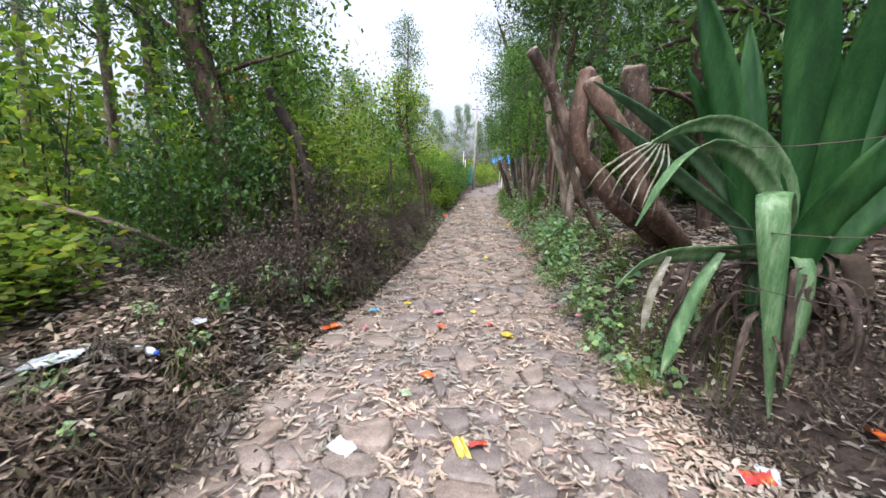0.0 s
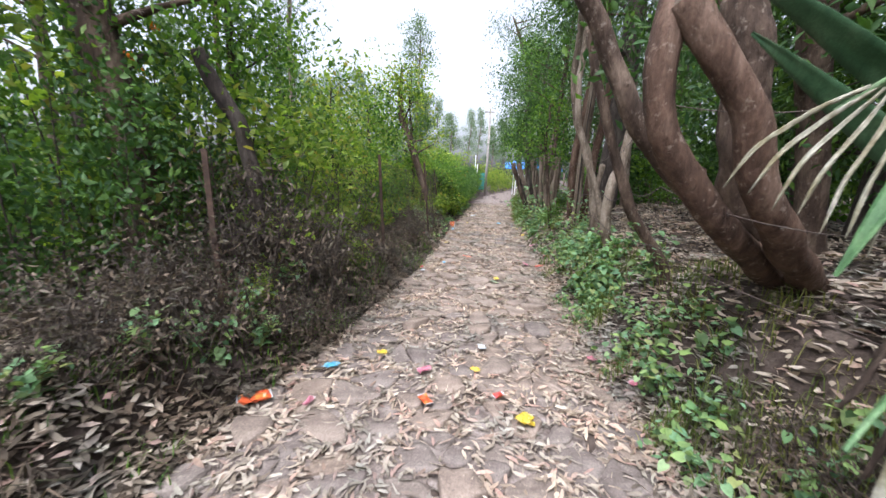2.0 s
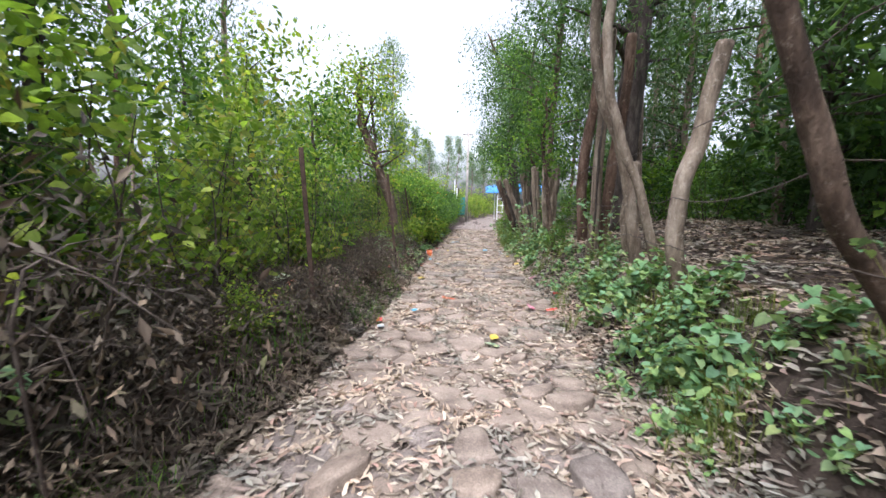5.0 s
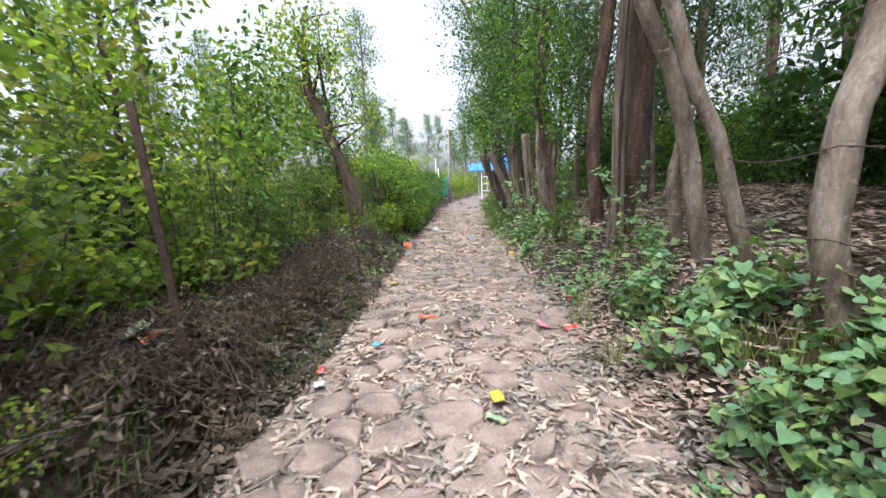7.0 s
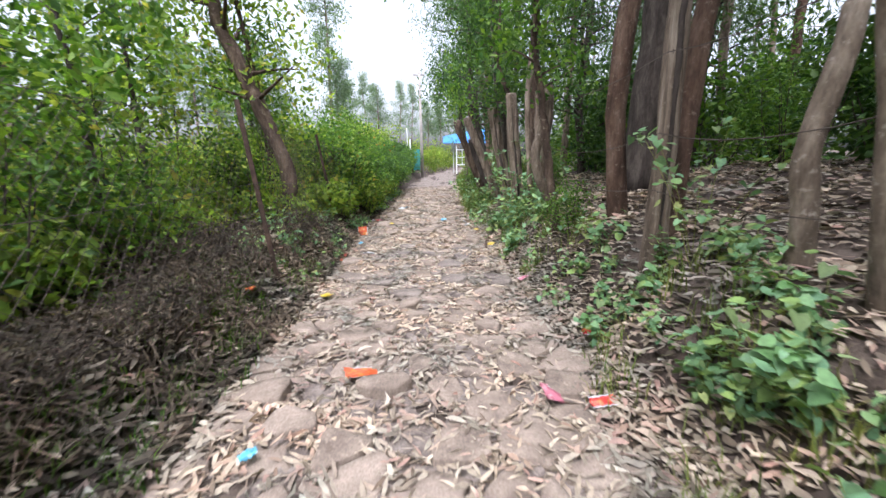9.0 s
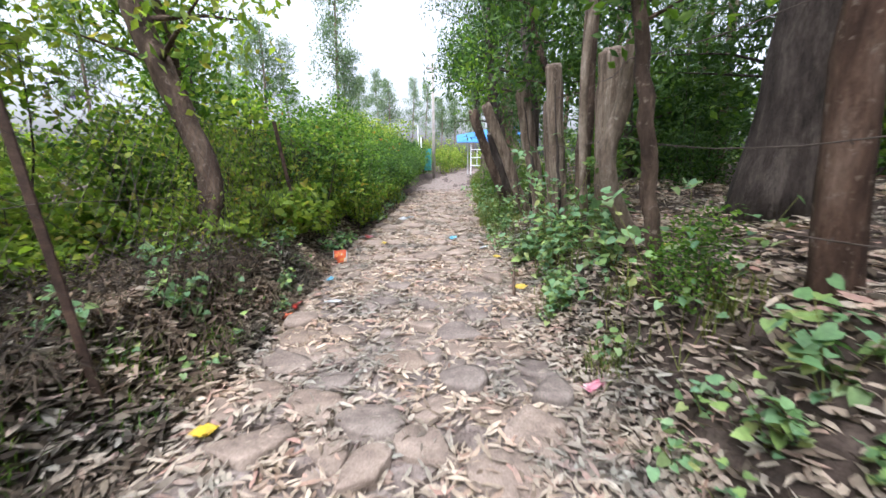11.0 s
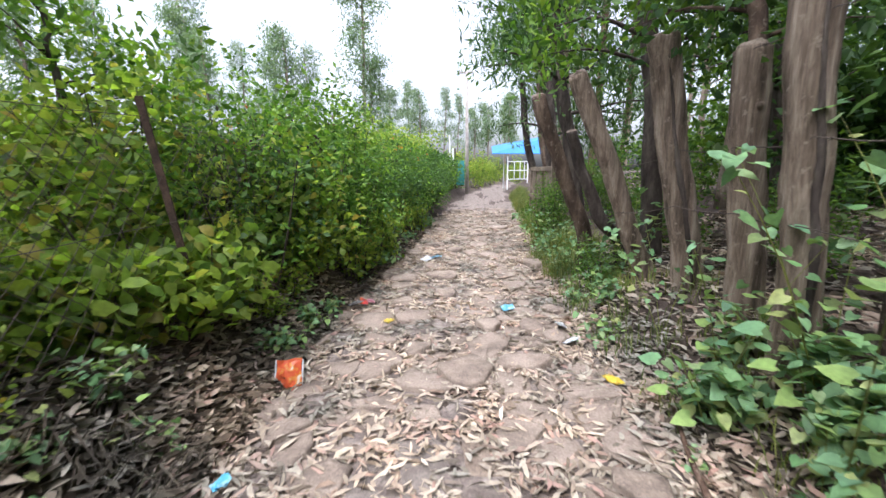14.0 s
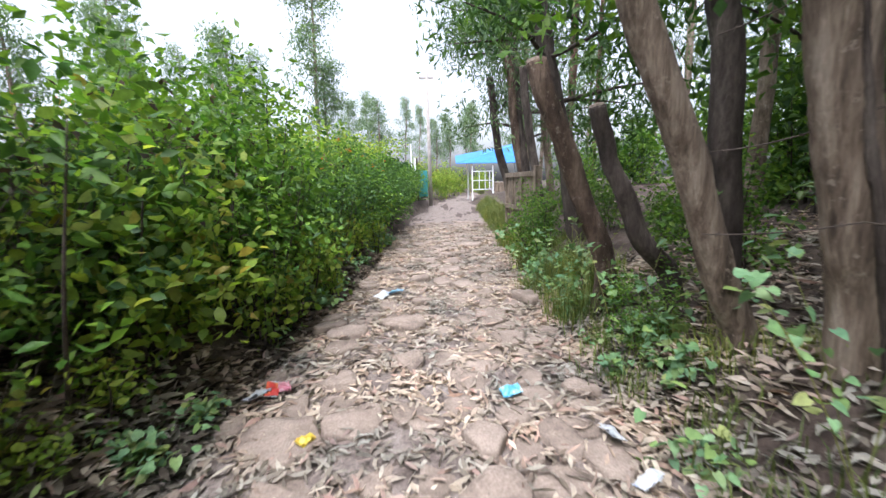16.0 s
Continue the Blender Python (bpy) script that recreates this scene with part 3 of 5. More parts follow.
cut_trunk("dark reddish stem of an old multi-stemmed tree", [(0.47, 3.2, 2.5), (0.55, 3.18, 2.35), (0.72, 3.16, 2.16), (0.82, 3.16, 1.96), (0.98, 3.2, 1.64), (1.3, 3.4, 1.33), (1.8, 3.8, 1.02)], 0.100, 0.080, BARK_RED, seed=3)
cut_trunk("massive reddish-brown butt of an old tree", [(1.02, 3.7, 2.75), (1.07, 3.7, 2.3), (1.15, 3.7, 1.85), (1.3, 3.75, 1.5), (1.75, 3.95, 1.0)], 0.140, 0.115, BARK_BROWN, seed=4)
cut_trunk("thin crooked grey-brown trunk", [(0.45, 4.9, 2.95), (0.55, 4.9, 2.54), (0.7, 4.9, 2.2), (0.81, 4.9, 1.87), (1.02, 4.9, 1.36), (1.4, 4.9, 0.89)], 0.055, 0.039, BARK_BROWN, seed=5)
cut_trunk("pale smooth trunk curving up from the slope", [(1.62, 6.63, 2.7), (1.55, 6.63, 2.3), (1.46, 6.63, 1.87), (1.36, 6.63, 1.59), (1.37, 6.63, 1.12), (1.46, 6.63, 0.68)], 0.073, 0.062, BARK_PALE, seed=8)
cut_trunk("slender grey trunk forking from its neighbour", [(1.75, 8.3, 1.95), (1.66, 8.3, 1.32), (1.71, 8.3, 0.76)], 0.058, 0.047, BARK_PALE, seed=9)
cut_trunk("split twin trunk of pale weathered wood", [(1.74, 9.35, 3.9), (1.72, 9.35, 3.21), (1.68, 9.35, 2.38), (1.67, 9.35, 1.74), (1.66, 9.35, 0.75)], 0.078, 0.070, WEATHERED, True, seed=10)
cut_trunk("dark half of a split twin trunk", [(2.1, 9.5, 3.9), (2.06, 9.5, 3.2), (1.98, 9.5, 2.4), (1.9, 9.5, 1.5), (1.82, 9.5, 0.73)], 0.082, 0.070, BARK_RED, seed=11)
cut_trunk("crooked pale trunk with a bulge at breast height", [(1.6, 11.6, 2.2), (1.55, 11.6, 1.92), (1.53, 11.6, 1.7), (1.42, 11.6, 1.42), (1.51, 11.6, 1.08), (1.72, 11.6, 0.71)], 0.066, 0.055, BARK_PALE, seed=12)
cut_trunk("thick cut trunk with a broad swollen top", [(1.8, 12.4, 2.25), (1.8, 12.4, 2.0), (1.79, 12.4, 1.77), (1.8, 12.4, 1.1), (1.82, 12.4, 0.8)], 0.097, 0.129, WEATHERED, seed=13)
cut_trunk("slim grey pole trunk standing on the bank", [(1.64, 12.55, 2.9), (1.6, 12.55, 2.15), (1.65, 12.55, 1.12), (1.7, 12.55, 0.75)], 0.042, 0.037, BARK_PALE, seed=14)
cut_trunk("pale cut trunk with a jagged top", [(1.56, 13.36, 2.35), (1.57, 13.36, 2.2), (1.64, 13.36, 1.48), (1.73, 13.36, 0.63)], 0.096, 0.092, WEATHERED, True, seed=15)
cut_trunk("knotted grey cut trunk with wire nailed to it", [(1.7, 13.88, 2.02), (1.74, 13.88, 1.51), (1.86, 13.88, 0.45)], 0.106, 0.092, WEATHERED, seed=16)
cut_trunk("straight brown cut trunk with a flat sawn top", [(1.46, 14.42, 2.24), (1.64, 14.42, 1.36), (1.83, 14.42, 0.45)], 0.110, 0.100, WEATHERED, True, seed=17)
cut_trunk("leaning mossy cut trunk", [(1.05, 14.9, 2.12), (1.32, 14.9, 1.47), (1.62, 14.93, 0.72), (1.74, 14.95, 0.5)], 0.087, 0.078, WEATHERED, seed=18)
cut_trunk("low dark trunk bent along the bank", [(1.22, 15.6, 1.75), (1.36, 15.6, 1.31), (1.54, 15.6, 0.86), (1.8, 15.6, 0.66)], 0.074, 0.055, BARK_DARK, seed=19)
cut_trunk("leaning dark cut trunk beside the wooden gate", [(1.0, 16.2, 2.2), (1.12, 16.2, 1.81), (1.34, 16.2, 1.24), (1.6, 16.2, 0.7)], 0.092, 0.083, BARK_BROWN, seed=20)
cut_trunk("leaning dark cut trunk", [(2.1, 22.0, 3.9), (2.25, 22.0, 2.3), (2.5, 22.0, 0.7)], 0.100, 0.085, BARK_BROWN, seed=21)
cut_trunk("leaning dark cut trunk", [(2.3, 21.6, 3.6), (2.45, 21.6, 2.2), (2.75, 21.6, 0.7)], 0.100, 0.085, BARK_DARK, seed=22)
cut_trunk("leaning dark cut trunk", [(1.9, 23.2, 3.8), (2.1, 23.2, 2.1), (2.5, 23.2, 0.6)], 0.110, 0.090, BARK_DARK, seed=23)
cut_trunk("charred black snag on the low bank", [(-3.02, 4.77, 2.62), (-2.83, 4.77, 2.3), (-2.66, 4.77, 2.03), (-2.55, 4.77, 1.52), (-2.48, 4.77, 0.75)], 0.075, 0.070, BARK_DARK, seed=24, name="snag")

# trees with their crowns
FOREST = "trees of the wood"
leafy_tree("reddish-barked tree with a dense dark crown", [(1.82, 10.17, 1.0), (1.68, 10.17, 1.82), (1.73, 10.17, 2.58), (1.84, 10.17, 3.87), (2.2, 10.3, 7.5)], 0.086, BARK_RED, LEAF_DARK, 14, 1.7, 75, 0.34, (0.1, 0.036), 0.5, 0.62, 0.2, 31, group=FOREST)
leafy_tree("slender leaning tree with pale bark", [(1.68, 7.85, 0.8), (1.52, 7.86, 1.41), (1.47, 7.87, 1.92), (1.32, 7.88, 2.16), (1.03, 7.9, 2.83), (1.1, 8.2, 6.2)], 0.064, BARK_PALE, LEAF_DARK, 11, 1.3, 90, 0.3, (0.1, 0.036), 0.5, 0.72, 0.3, 32, group=FOREST)
leafy_tree("slender leaning tree with mottled bark", [(1.72, 7.45, 0.8), (1.56, 7.45, 1.19), (1.42, 7.45, 1.57), (1.27, 7.45, 2.01), (1.06, 7.45, 2.42), (0.95, 7.45, 2.8), (1.3, 7.6, 6.0)], 0.051, BARK_PALE, LEAF_DARK, 10, 1.2, 90, 0.3, (0.1, 0.036), 0.5, 0.74, 0.3, 33, group=FOREST)
leafy_tree("dark tall tree behind the cut trunks", [(1.88, 13.0, 0.8), (1.74, 13.0, 2.33), (1.78, 13.1, 3.2), (2.0, 13.4, 7.0)], 0.078, BARK_BROWN, LEAF_DARK, 14, 1.7, 77, 0.34, (0.085, 0.04), 0.4, 0.46, 0.2, 34, group=FOREST)
leafy_tree("big old tree with dark furrowed bark", [(2.95, 11.8, 0.9), (3.04, 11.8, 1.6), (3.06, 11.8, 2.5), (3.3, 12.0, 9.0)], 0.27, BARK_DARK, LEAF_DARK, 18, 2.6, 52, 0.36, (0.13, 0.045), 0.6, 0.42, 0.25, 35, group=FOREST)
leafy_tree("tree with a leafy crown over the track", [(2.0, 15.4, 0.8), (1.9, 15.4, 2.2), (1.7, 15.6, 3.4), (1.9, 15.9, 6.4)], 0.09, BARK_DARK, LEAF_MID, 20, 1.5, 48, 0.2, (0.1, 0.052), 0.3, 0.3, 0.05, 36, group=FOREST)
leafy_tree("tree with a dense dark crown over the track", [(2.1, 18.0, 0.8), (1.8, 18.0, 2.2), (1.6, 18.2, 3.6), (1.8, 18.4, 7.0)], 0.11, BARK_DARK, LEAF_DARK, 24, 1.6, 62, 0.23, (0.14, 0.036), 1.0, 0.28, 0.05, 37, group=FOREST)
leafy_tree("tree with drooping dark leaves beside the stall", [(2.6, 22.0, 0.8), (2.3, 22.0, 2.4), (2.2, 22.2, 4.0), (2.4, 22.6, 8.0)], 0.13, BARK_DARK, LEAF_EUC, 24, 1.9, 62, 0.26, (0.17, 0.034), 1.1, 0.25, 0.0, 38, group=FOREST)
leafy_tree("bushy tree with green leaves", [(1.9, 13.9, 0.8), (1.75, 13.9, 2.2), (1.5, 14.2, 3.0), (1.6, 14.4, 4.2)], 0.05, BARK_BROWN, LEAF_DARK, 9, 0.8, 49, 0.24, (0.085, 0.05), 0.2, 0.4, 0.1, 39, group=FOREST)
leafy_tree("old tree crown above the leaning trunks", [(2.9, 5.2, 1.0), (2.7, 5.2, 2.4), (2.3, 5.0, 3.8), (2.2, 4.8, 7.0)], 0.14, BARK_BROWN, LEAF_DARK, 24, 2.1, 60, 0.26, (0.11, 0.045), 0.5, 0.3, 0.1, 40, group=FOREST)
leafy_tree("young tree with green leaves on the bank", [(1.5, 10.9, 0.7), (1.4, 10.9, 1.6), (1.25, 11.0, 2.6), (1.3, 11.0, 3.6)], 0.045, BARK_BROWN, LEAF_MID, 10, 0.6, 22, 0.16, (0.09, 0.045), 0.3, 0.5, 0.3, 41, group=FOREST)
leafy_tree("thick ivy-grown trunk rising from the low bank", [(-3.2, 4.3, 0.6), (-3.33, 4.4, 1.43), (-3.45, 4.4, 2.17), (-3.61, 4.4, 2.81), (-3.72, 4.4, 3.14), (-4.6, 4.6, 8.5)], 0.165, BARK_BROWN, LEAF_MID, 18, 1.3, 100, 0.34, (0.09, 0.045), 0.4, 0.24, 0.5, 42, group=FOREST, ivy=(1.5, 3.9))
leafy_tree("slim dark tree on the low bank", [(-5.4, 6.0, 0.6), (-5.45, 6.0, 2.6), (-5.4, 6.0, 3.4), (-5.7, 6.0, 8.0)], 0.11, BARK_DARK, LEAF_EUC, 14, 1.6, 70, 0.4, (0.16, 0.03), 1.0, 0.4, 0.2, 43, group=FOREST)
leafy_tree("dark leaning tree behind the fence", [(-1.95, 12.3, 0.5), (-1.72, 12.25, 1.07), (-1.95, 12.4, 1.55), (-2.1, 12.4, 1.95), (-2.6, 12.5, 3.2), (-2.7, 12.8, 4.6)], 0.11, BARK_BROWN, LEAF_LIME, 14, 1.1, 34, 0.24, (0.1, 0.05), 0.4, 0.4, 0.3, 44, group=FOREST)
leafy_tree("leafy tree hung with creepers behind the fence", [(-3.7, 6.4, 0.6), (-3.7, 6.4, 2.2), (-3.8, 6.3, 4.6)], 0.07, BARK_DARK, LEAF_MID, 14, 1.2, 80, 0.3, (0.085, 0.042), 0.5, 0.35, 0.2, 48, group=FOREST)
for i, (x, y, h, mat) in enumerate([(-3.3, 8.7, 3.3, LEAF_LIME), (-2.9, 10.3, 3.1, LEAF_MID), (-3.3, 11.7, 3.4, LEAF_LIME), (-4.6, 9.6, 4.2, LEAF_MID), (-3.1, 14.6, 3.0, LEAF_MID)]):
    leafy_tree("small airy tree with light green leaves behind the fence", [(x, y, 0.6), (x + 0.1, y, 1.5), (x - 0.05, y + 0.1, h)], 0.035, BARK_DARK, mat, 11, 0.85, 26, 0.2, (0.105, 0.052), 0.3, 0.42, 0.4, 70 + i, group=FOREST)
leafy_tree("slim young tree standing out of the hedge", [(-2.2, 12.9, 0.5), (-2.2, 12.9, 2.0), (-2.25, 12.7, 3.7), (-2.2, 12.7, 4.4)], 0.045, BARK_BROWN, LEAF_MID, 12, 0.5, 24, 0.15, (0.11, 0.032), 0.5, 0.3, 0.8, 45, group=FOREST)

leafy_tree("tall spreading eucalyptus with branches over the track", [(4.6, 30.0, 0.8), (4.2, 30.0, 5.0), (3.0, 30.0, 9.0), (1.5, 29.5, 12.0)], 0.2, BARK_RED, LEAF_EUC, 20, 2.8, 80, 0.5, (0.22, 0.05), 1.1, 0.35, 0.1, 46, group="trees of the wood")

# tall eucalyptus, three kinds copied through the wood and the distance
EUC = "eucalyptus trees"
kinds = []
for i, (h, reach, per, far) in enumerate([(11.0, 1.7, 46, 0), (13.0, 1.9, 46, 0), (9.0, 1.5, 50, 0), (13.0, 1.55, 40, 1), (9.5, 1.7, 44, 1)]):
    x0, y0 = (7.0 + i * 1.6, 9.0 + 3.1 * i) if not far else (-9.0 - 3 * i, 40.0 + 4 * i)
    z0 = float(height(x0, y0))
    g = np.random.default_rng(60 + i)
    dx, dy = g.normal(size=2) * 0.35
    kinds.append(leafy_tree("tall thin eucalyptus with drooping grey-green leaves" if not far else "far airy eucalyptus, leaf colour paled for distance haze", [(x0, y0, z0), (x0 + dx * 0.4, y0 + dy * 0.4, z0 + h * 0.35), (x0 + dx, y0 + dy, z0 + h)], 0.1, BARK_RED if i == 1 else BARK_PALE, LEAF_FAR_HAZE if far else LEAF_EUC, 18, reach, per, 0.38 if not far else 0.34, (0.17, 0.036) if not far else (0.24, 0.075), 1.1, 0.3 if not far else 0.42, 0.45, 60 + i, group=EUC))
g = np.random.default_rng(5)


def put(kind, x, y, s):
    return copy_thing(kind, Matrix.Translation((x, y, float(height(x, y)) - 0.1)) @ Matrix.Rotation(g.uniform(0, 6.28), 4, "Z") @ Matrix.Scale(s, 4))


# the wood on the higher side
for row, (xa, xb, n) in enumerate([(2.8, 4.4, 7), (4.4, 6.5, 8), (6.5, 10.0, 8), (10.0, 15.0, 8)]):
    for i in range(n):
        y = -3 + (i + g.uniform(0.1, 0.9)) * 38 / n
        x = g.uniform(xa, xb) + max(0, y - 20) * 0.12
        put(kinds[int(g.integers(0, 3))], x, y, g.uniform(0.75, 1.15))
# dark leafy trees that close the wood
dense = leafy_tree("dark broad-leaved tree of the wood", [(4.2, 8.5, 1.4), (4.1, 8.5, 3.2), (4.3, 8.6, 6.8)], 0.11, BARK_DARK, LEAF_DARK, 22, 1.9, 46, 0.27, (0.15, 0.05), 0.7, 0.2, 0.15, 47, group=FOREST)
# the last tree is added outside the view to shade the sword-leaf plant
for x, y, s in [(3.9, 5.9, 0.9), (4.4, 1.6, 1.0), (5.8, 14.5, 1.0), (4.4, 17.0, 1.0), (3.3, 3.4, 0.95), (4.0, 7.0, 0.8), (3.3, 0.5, 0.9)]:
    put(dense, x, y, s)
# the open wood on the lower side
for x, y, k, s in [(-6.0, 3.0, 1, 0.85), (-7.5, 7.5, 2, 1.0), (-6.5, 0.5, 0, 0.9), (-9.0, 5.0, 1, 1.0), (-6.2, 13.5, 0, 0.8), (-6.8, 10.8, 1, 0.7), (-11.0, 9.0, 2, 1.1), (-10.0, 1.0, 0, 1.0)]:
    put(kinds[k], x, y, s)
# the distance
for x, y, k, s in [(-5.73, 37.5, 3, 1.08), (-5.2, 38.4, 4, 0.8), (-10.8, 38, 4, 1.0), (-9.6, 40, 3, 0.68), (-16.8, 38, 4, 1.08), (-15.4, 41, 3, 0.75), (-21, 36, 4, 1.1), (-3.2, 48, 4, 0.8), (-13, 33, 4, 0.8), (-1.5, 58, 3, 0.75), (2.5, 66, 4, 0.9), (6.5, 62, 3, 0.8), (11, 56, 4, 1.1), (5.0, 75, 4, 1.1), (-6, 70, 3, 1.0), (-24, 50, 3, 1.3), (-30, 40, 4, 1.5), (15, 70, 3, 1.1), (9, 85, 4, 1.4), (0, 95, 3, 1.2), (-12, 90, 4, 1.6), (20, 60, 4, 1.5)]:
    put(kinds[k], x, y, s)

# ---- shrubs ----
HEDGE, UNDER = "hedge along the fence", "undergrowth on the low bank"
seed = 100
# bright undergrowth behind the low bank
limes = [shrub("light green leafy sapling bush on the low bank", (-4.0 - i, 1.0 + i), 0.65, 1.5 + 0.25 * i, LEAF_LIME, 8, 18, (0.1, 0.056), 0.15, seed=200 + i, group=UNDER) for i in range(3)]
mids = [shrub("mid-green leafy bush behind the fence", (-3.6 - i, 9.0 + i), 0.7, 1.5 + 0.3 * i, LEAF_MID, 8, 25, (0.088, 0.044), 0.15, seed=210 + i, group=UNDER) for i in range(3)]
darks = [shrub("dense dark green hedge bush", (-1.9 - 0.5 * i, 15.0 + i * 1.4), 0.62, 1.3 + 0.12 * i, LEAF_DARK, 8, 42, (0.066, 0.036), 0.14, seed=220 + i, flowers=(PETAL, 4) if i == 1 else None, group=HEDGE) for i in range(3)]
coarse = [shrub("leafy dark bush in the shade of the wood", (6.0 + i, 10.0 + 2 * i), 0.8, 1.7, LEAF_DARK if i else LEAF_MID, 6, 22, (0.13, 0.07), 0.17, seed=240 + i, group="understorey of the wood") for i in range(2)]
drys = [shrub("dry brown tangle of twigs and dead leaves", (-2.35, 0.6 + 0.9 * i), 0.36, 0.46, BRUSH, 44, 3, (0.07, 0.019), 0.11, seed=230 + i, name="dead_brush", group=UNDER) for i in range(2)]


def bush(kind, x, y, s, sz=1.0):
    return copy_thing(kind, Matrix.Translation((x, y, float(height(x, y)) - 0.04)) @ Matrix.Rotation(g.uniform(0, 6.28), 4, "Z") @ Matrix.Diagonal((s, s, s * sz, 1)))


for i in range(20):
    y = g.uniform(-1.5, 6.0)
    bush(limes[int(g.integers(0, 3))], left_edge(y) - 1.4 - 4.6 * g.random(), y, g.uniform(0.6, 1.1), g.uniform(0.45, 0.95))
for i in range(16):
    y = g.uniform(6.0, 14.5)
    bush(limes[int(g.integers(0, 3))], left_edge(y) - 1.1 - 4.0 * g.random(), y, g.uniform(0.6, 0.9), g.uniform(0.3, 0.5))
for i in range(16):
    y = g.uniform(9.0, 24.0)
    bush(limes[int(g.integers(0, 3))], -5.2 - 4.0 * g.random(), y, g.uniform(0.9, 1.2), g.uniform(0.8, 1.1))
for i in range(22):
    y = 3.6 + i * 0.42 + g.uniform(-0.15, 0.15)
    bush(drys[int(g.integers(0, 2))], left_edge(y) - g.uniform(0.45, 1.0), y, g.uniform(0.5, 0.95), g.uniform(0.6, 1.1))
for i in range(28):
    y = 14.9 + i * 0.39 + g.uniform(-0.15, 0.15)
    for off in (0.42, 1.15):
        if off > 1 and i % 3 == 0:
            continue
        bush(limes[int(g.integers(0, 3))] if y < 15.5 and i % 2 else mids[int(g.integers(0, 3))] if g.random() < (0.6 if y < 17.0 else 0.3) else darks[int(g.integers(0, 3))], left_edge(y) - off - g.uniform(-0.05, 0.25), y, g.uniform(0.7, 1.05), 0.95 if off < 1 else 1.12)
for x, y, k, s, h in [(-2.15, 14.1, 0, 0.95, 1.05), (-2.75, 14.7, 1, 1.0, 1.0), (-3.6, 14.9, 1, 1.0, 1.0)]:
    bush(limes[k], x, y, s, h)
creeper = shrub("brown dead creeper hanging over the hedge top", (-1.75, 15.6), 0.5, 1.5, BRUSH, 26, 3, (0.06, 0.028), 0.12, seed=236, name="dead_brush", group=HEDGE)
for x, y, s, h in [(-1.9, 16.6, 0.9, 1.0), (-1.7, 17.8, 0.85, 1.0), (-1.9, 14.9, 0.8, 0.95), (-1.6, 19.2, 0.9, 1.0)]:
    bush(creeper, x, y, s, h)
sprig = shrub("yellow-green leafy sprig growing out of the hedge foot", (-1.45, 15.2), 0.28, 0.7, LEAF_LIME, 6, 6, (0.085, 0.045), 0.08, seed=262, name="herb", group=HEDGE)
for i in range(22):
    y = 14.2 + i * 0.36 + g.uniform(-0.15, 0.15)
    bush(sprig, left_edge(y) - g.uniform(0.05, 0.45), y, g.uniform(0.5, 1.0), g.uniform(0.6, 1.4))
for i in range(9):
    y = 14.8 + i * 1.1 + g.uniform(-0.3, 0.3)
    bush(limes[int(g.integers(0, 3))], left_edge(y) - g.uniform(1.1, 2.2), y, g.uniform(0.7, 1.0))
for x, y, k, s, h in [(-2.5, 8.9, 2, 0.75, 1.0), (-2.3, 9.9, 0, 0.75, 1.1)]:
    bush(mids[k], x, y, s, h)
for x, y, k, s, h in [(-2.9, 7.4, 2, 0.8, 0.8), (-2.9, 6.6, 1, 0.8, 0.7), (-2.4, 13.5, 0, 0.6, 0.55), (-3.0, 13.4, 2, 0.7, 0.6)]:
    bush(limes[k], x, y, s, h)
for x, y, s, h in [(-2.95, 5.5, 0.7, 1.1), (-3.2, 4.6, 0.5, 0.8)]:
    bush(darks[0], x, y, s, h)
brush = shrub("tall tangle of bare dead twigs on the low bank", (-2.45, 4.55), 0.5, 1.3, BRUSH, 64, 5, (0.07, 0.022), 0.14, seed=235, name="dead_brush", group=UNDER)
for x, y, s, h in [(-2.5, 3.7, 0.8, 0.85), (-2.35, 5.2, 0.75, 0.75), (-2.7, 3.0, 0.75, 0.7), (-2.85, 4.9, 0.8, 1.1), (-2.3, 5.9, 0.6, 0.6), (-2.15, 4.3, 0.6, 0.6)]:
    bush(brush, x, y, s, h)
for x, y, s in [(1.45, 1.95, 0.7), (1.85, 1.75, 0.8), (2.2, 2.0, 0.8), (1.3, 2.9, 0.6)]:
    bush(drys[1], x, y, s)
for i in range(7):
    y = g.uniform(12.2, 14.8)
    bush(limes[i % 3], left_edge(y) - g.uniform(0.55, 1.9), y, g.uniform(0.3, 0.5))
for x, y, s in [(-2.2, 4.1, 0.25), (-1.95, 6.2, 0.3)]:
    bush(limes[1], x, y, s)
# thin saplings with broad bright leaves, standing above the dead brush
sapling = shrub("thin sapling with broad yellow-green leaves above dead brush", (-2.75, 4.9), 0.5, 1.9, LEAF_LIME, 5, 15, (0.105, 0.05), 0.18, seed=260, name="sapling", group=UNDER)
for x, y, s, k in [(-3.1, 4.2, 0.95, 1), (-3.3, 5.2, 1.0, 2), (-3.5, 3.7, 0.9, 2)]:
    bush(darks[k], x, y, s, 1.35)
for x, y, s in [(-2.6, 5.6, 0.95), (-3.9, 4.6, 1.3), (-4.8, 3.5, 1.2), (-2.5, 6.6, 0.9), (-3.9, 6.0, 1.2), (-2.4, 8.2, 0.85), (-2.6, 9.6, 0.9), (-3.4, 8.8, 1.1), (-3.4, 12.0, 1.1)]:
    bush(sapling, x, y, s)
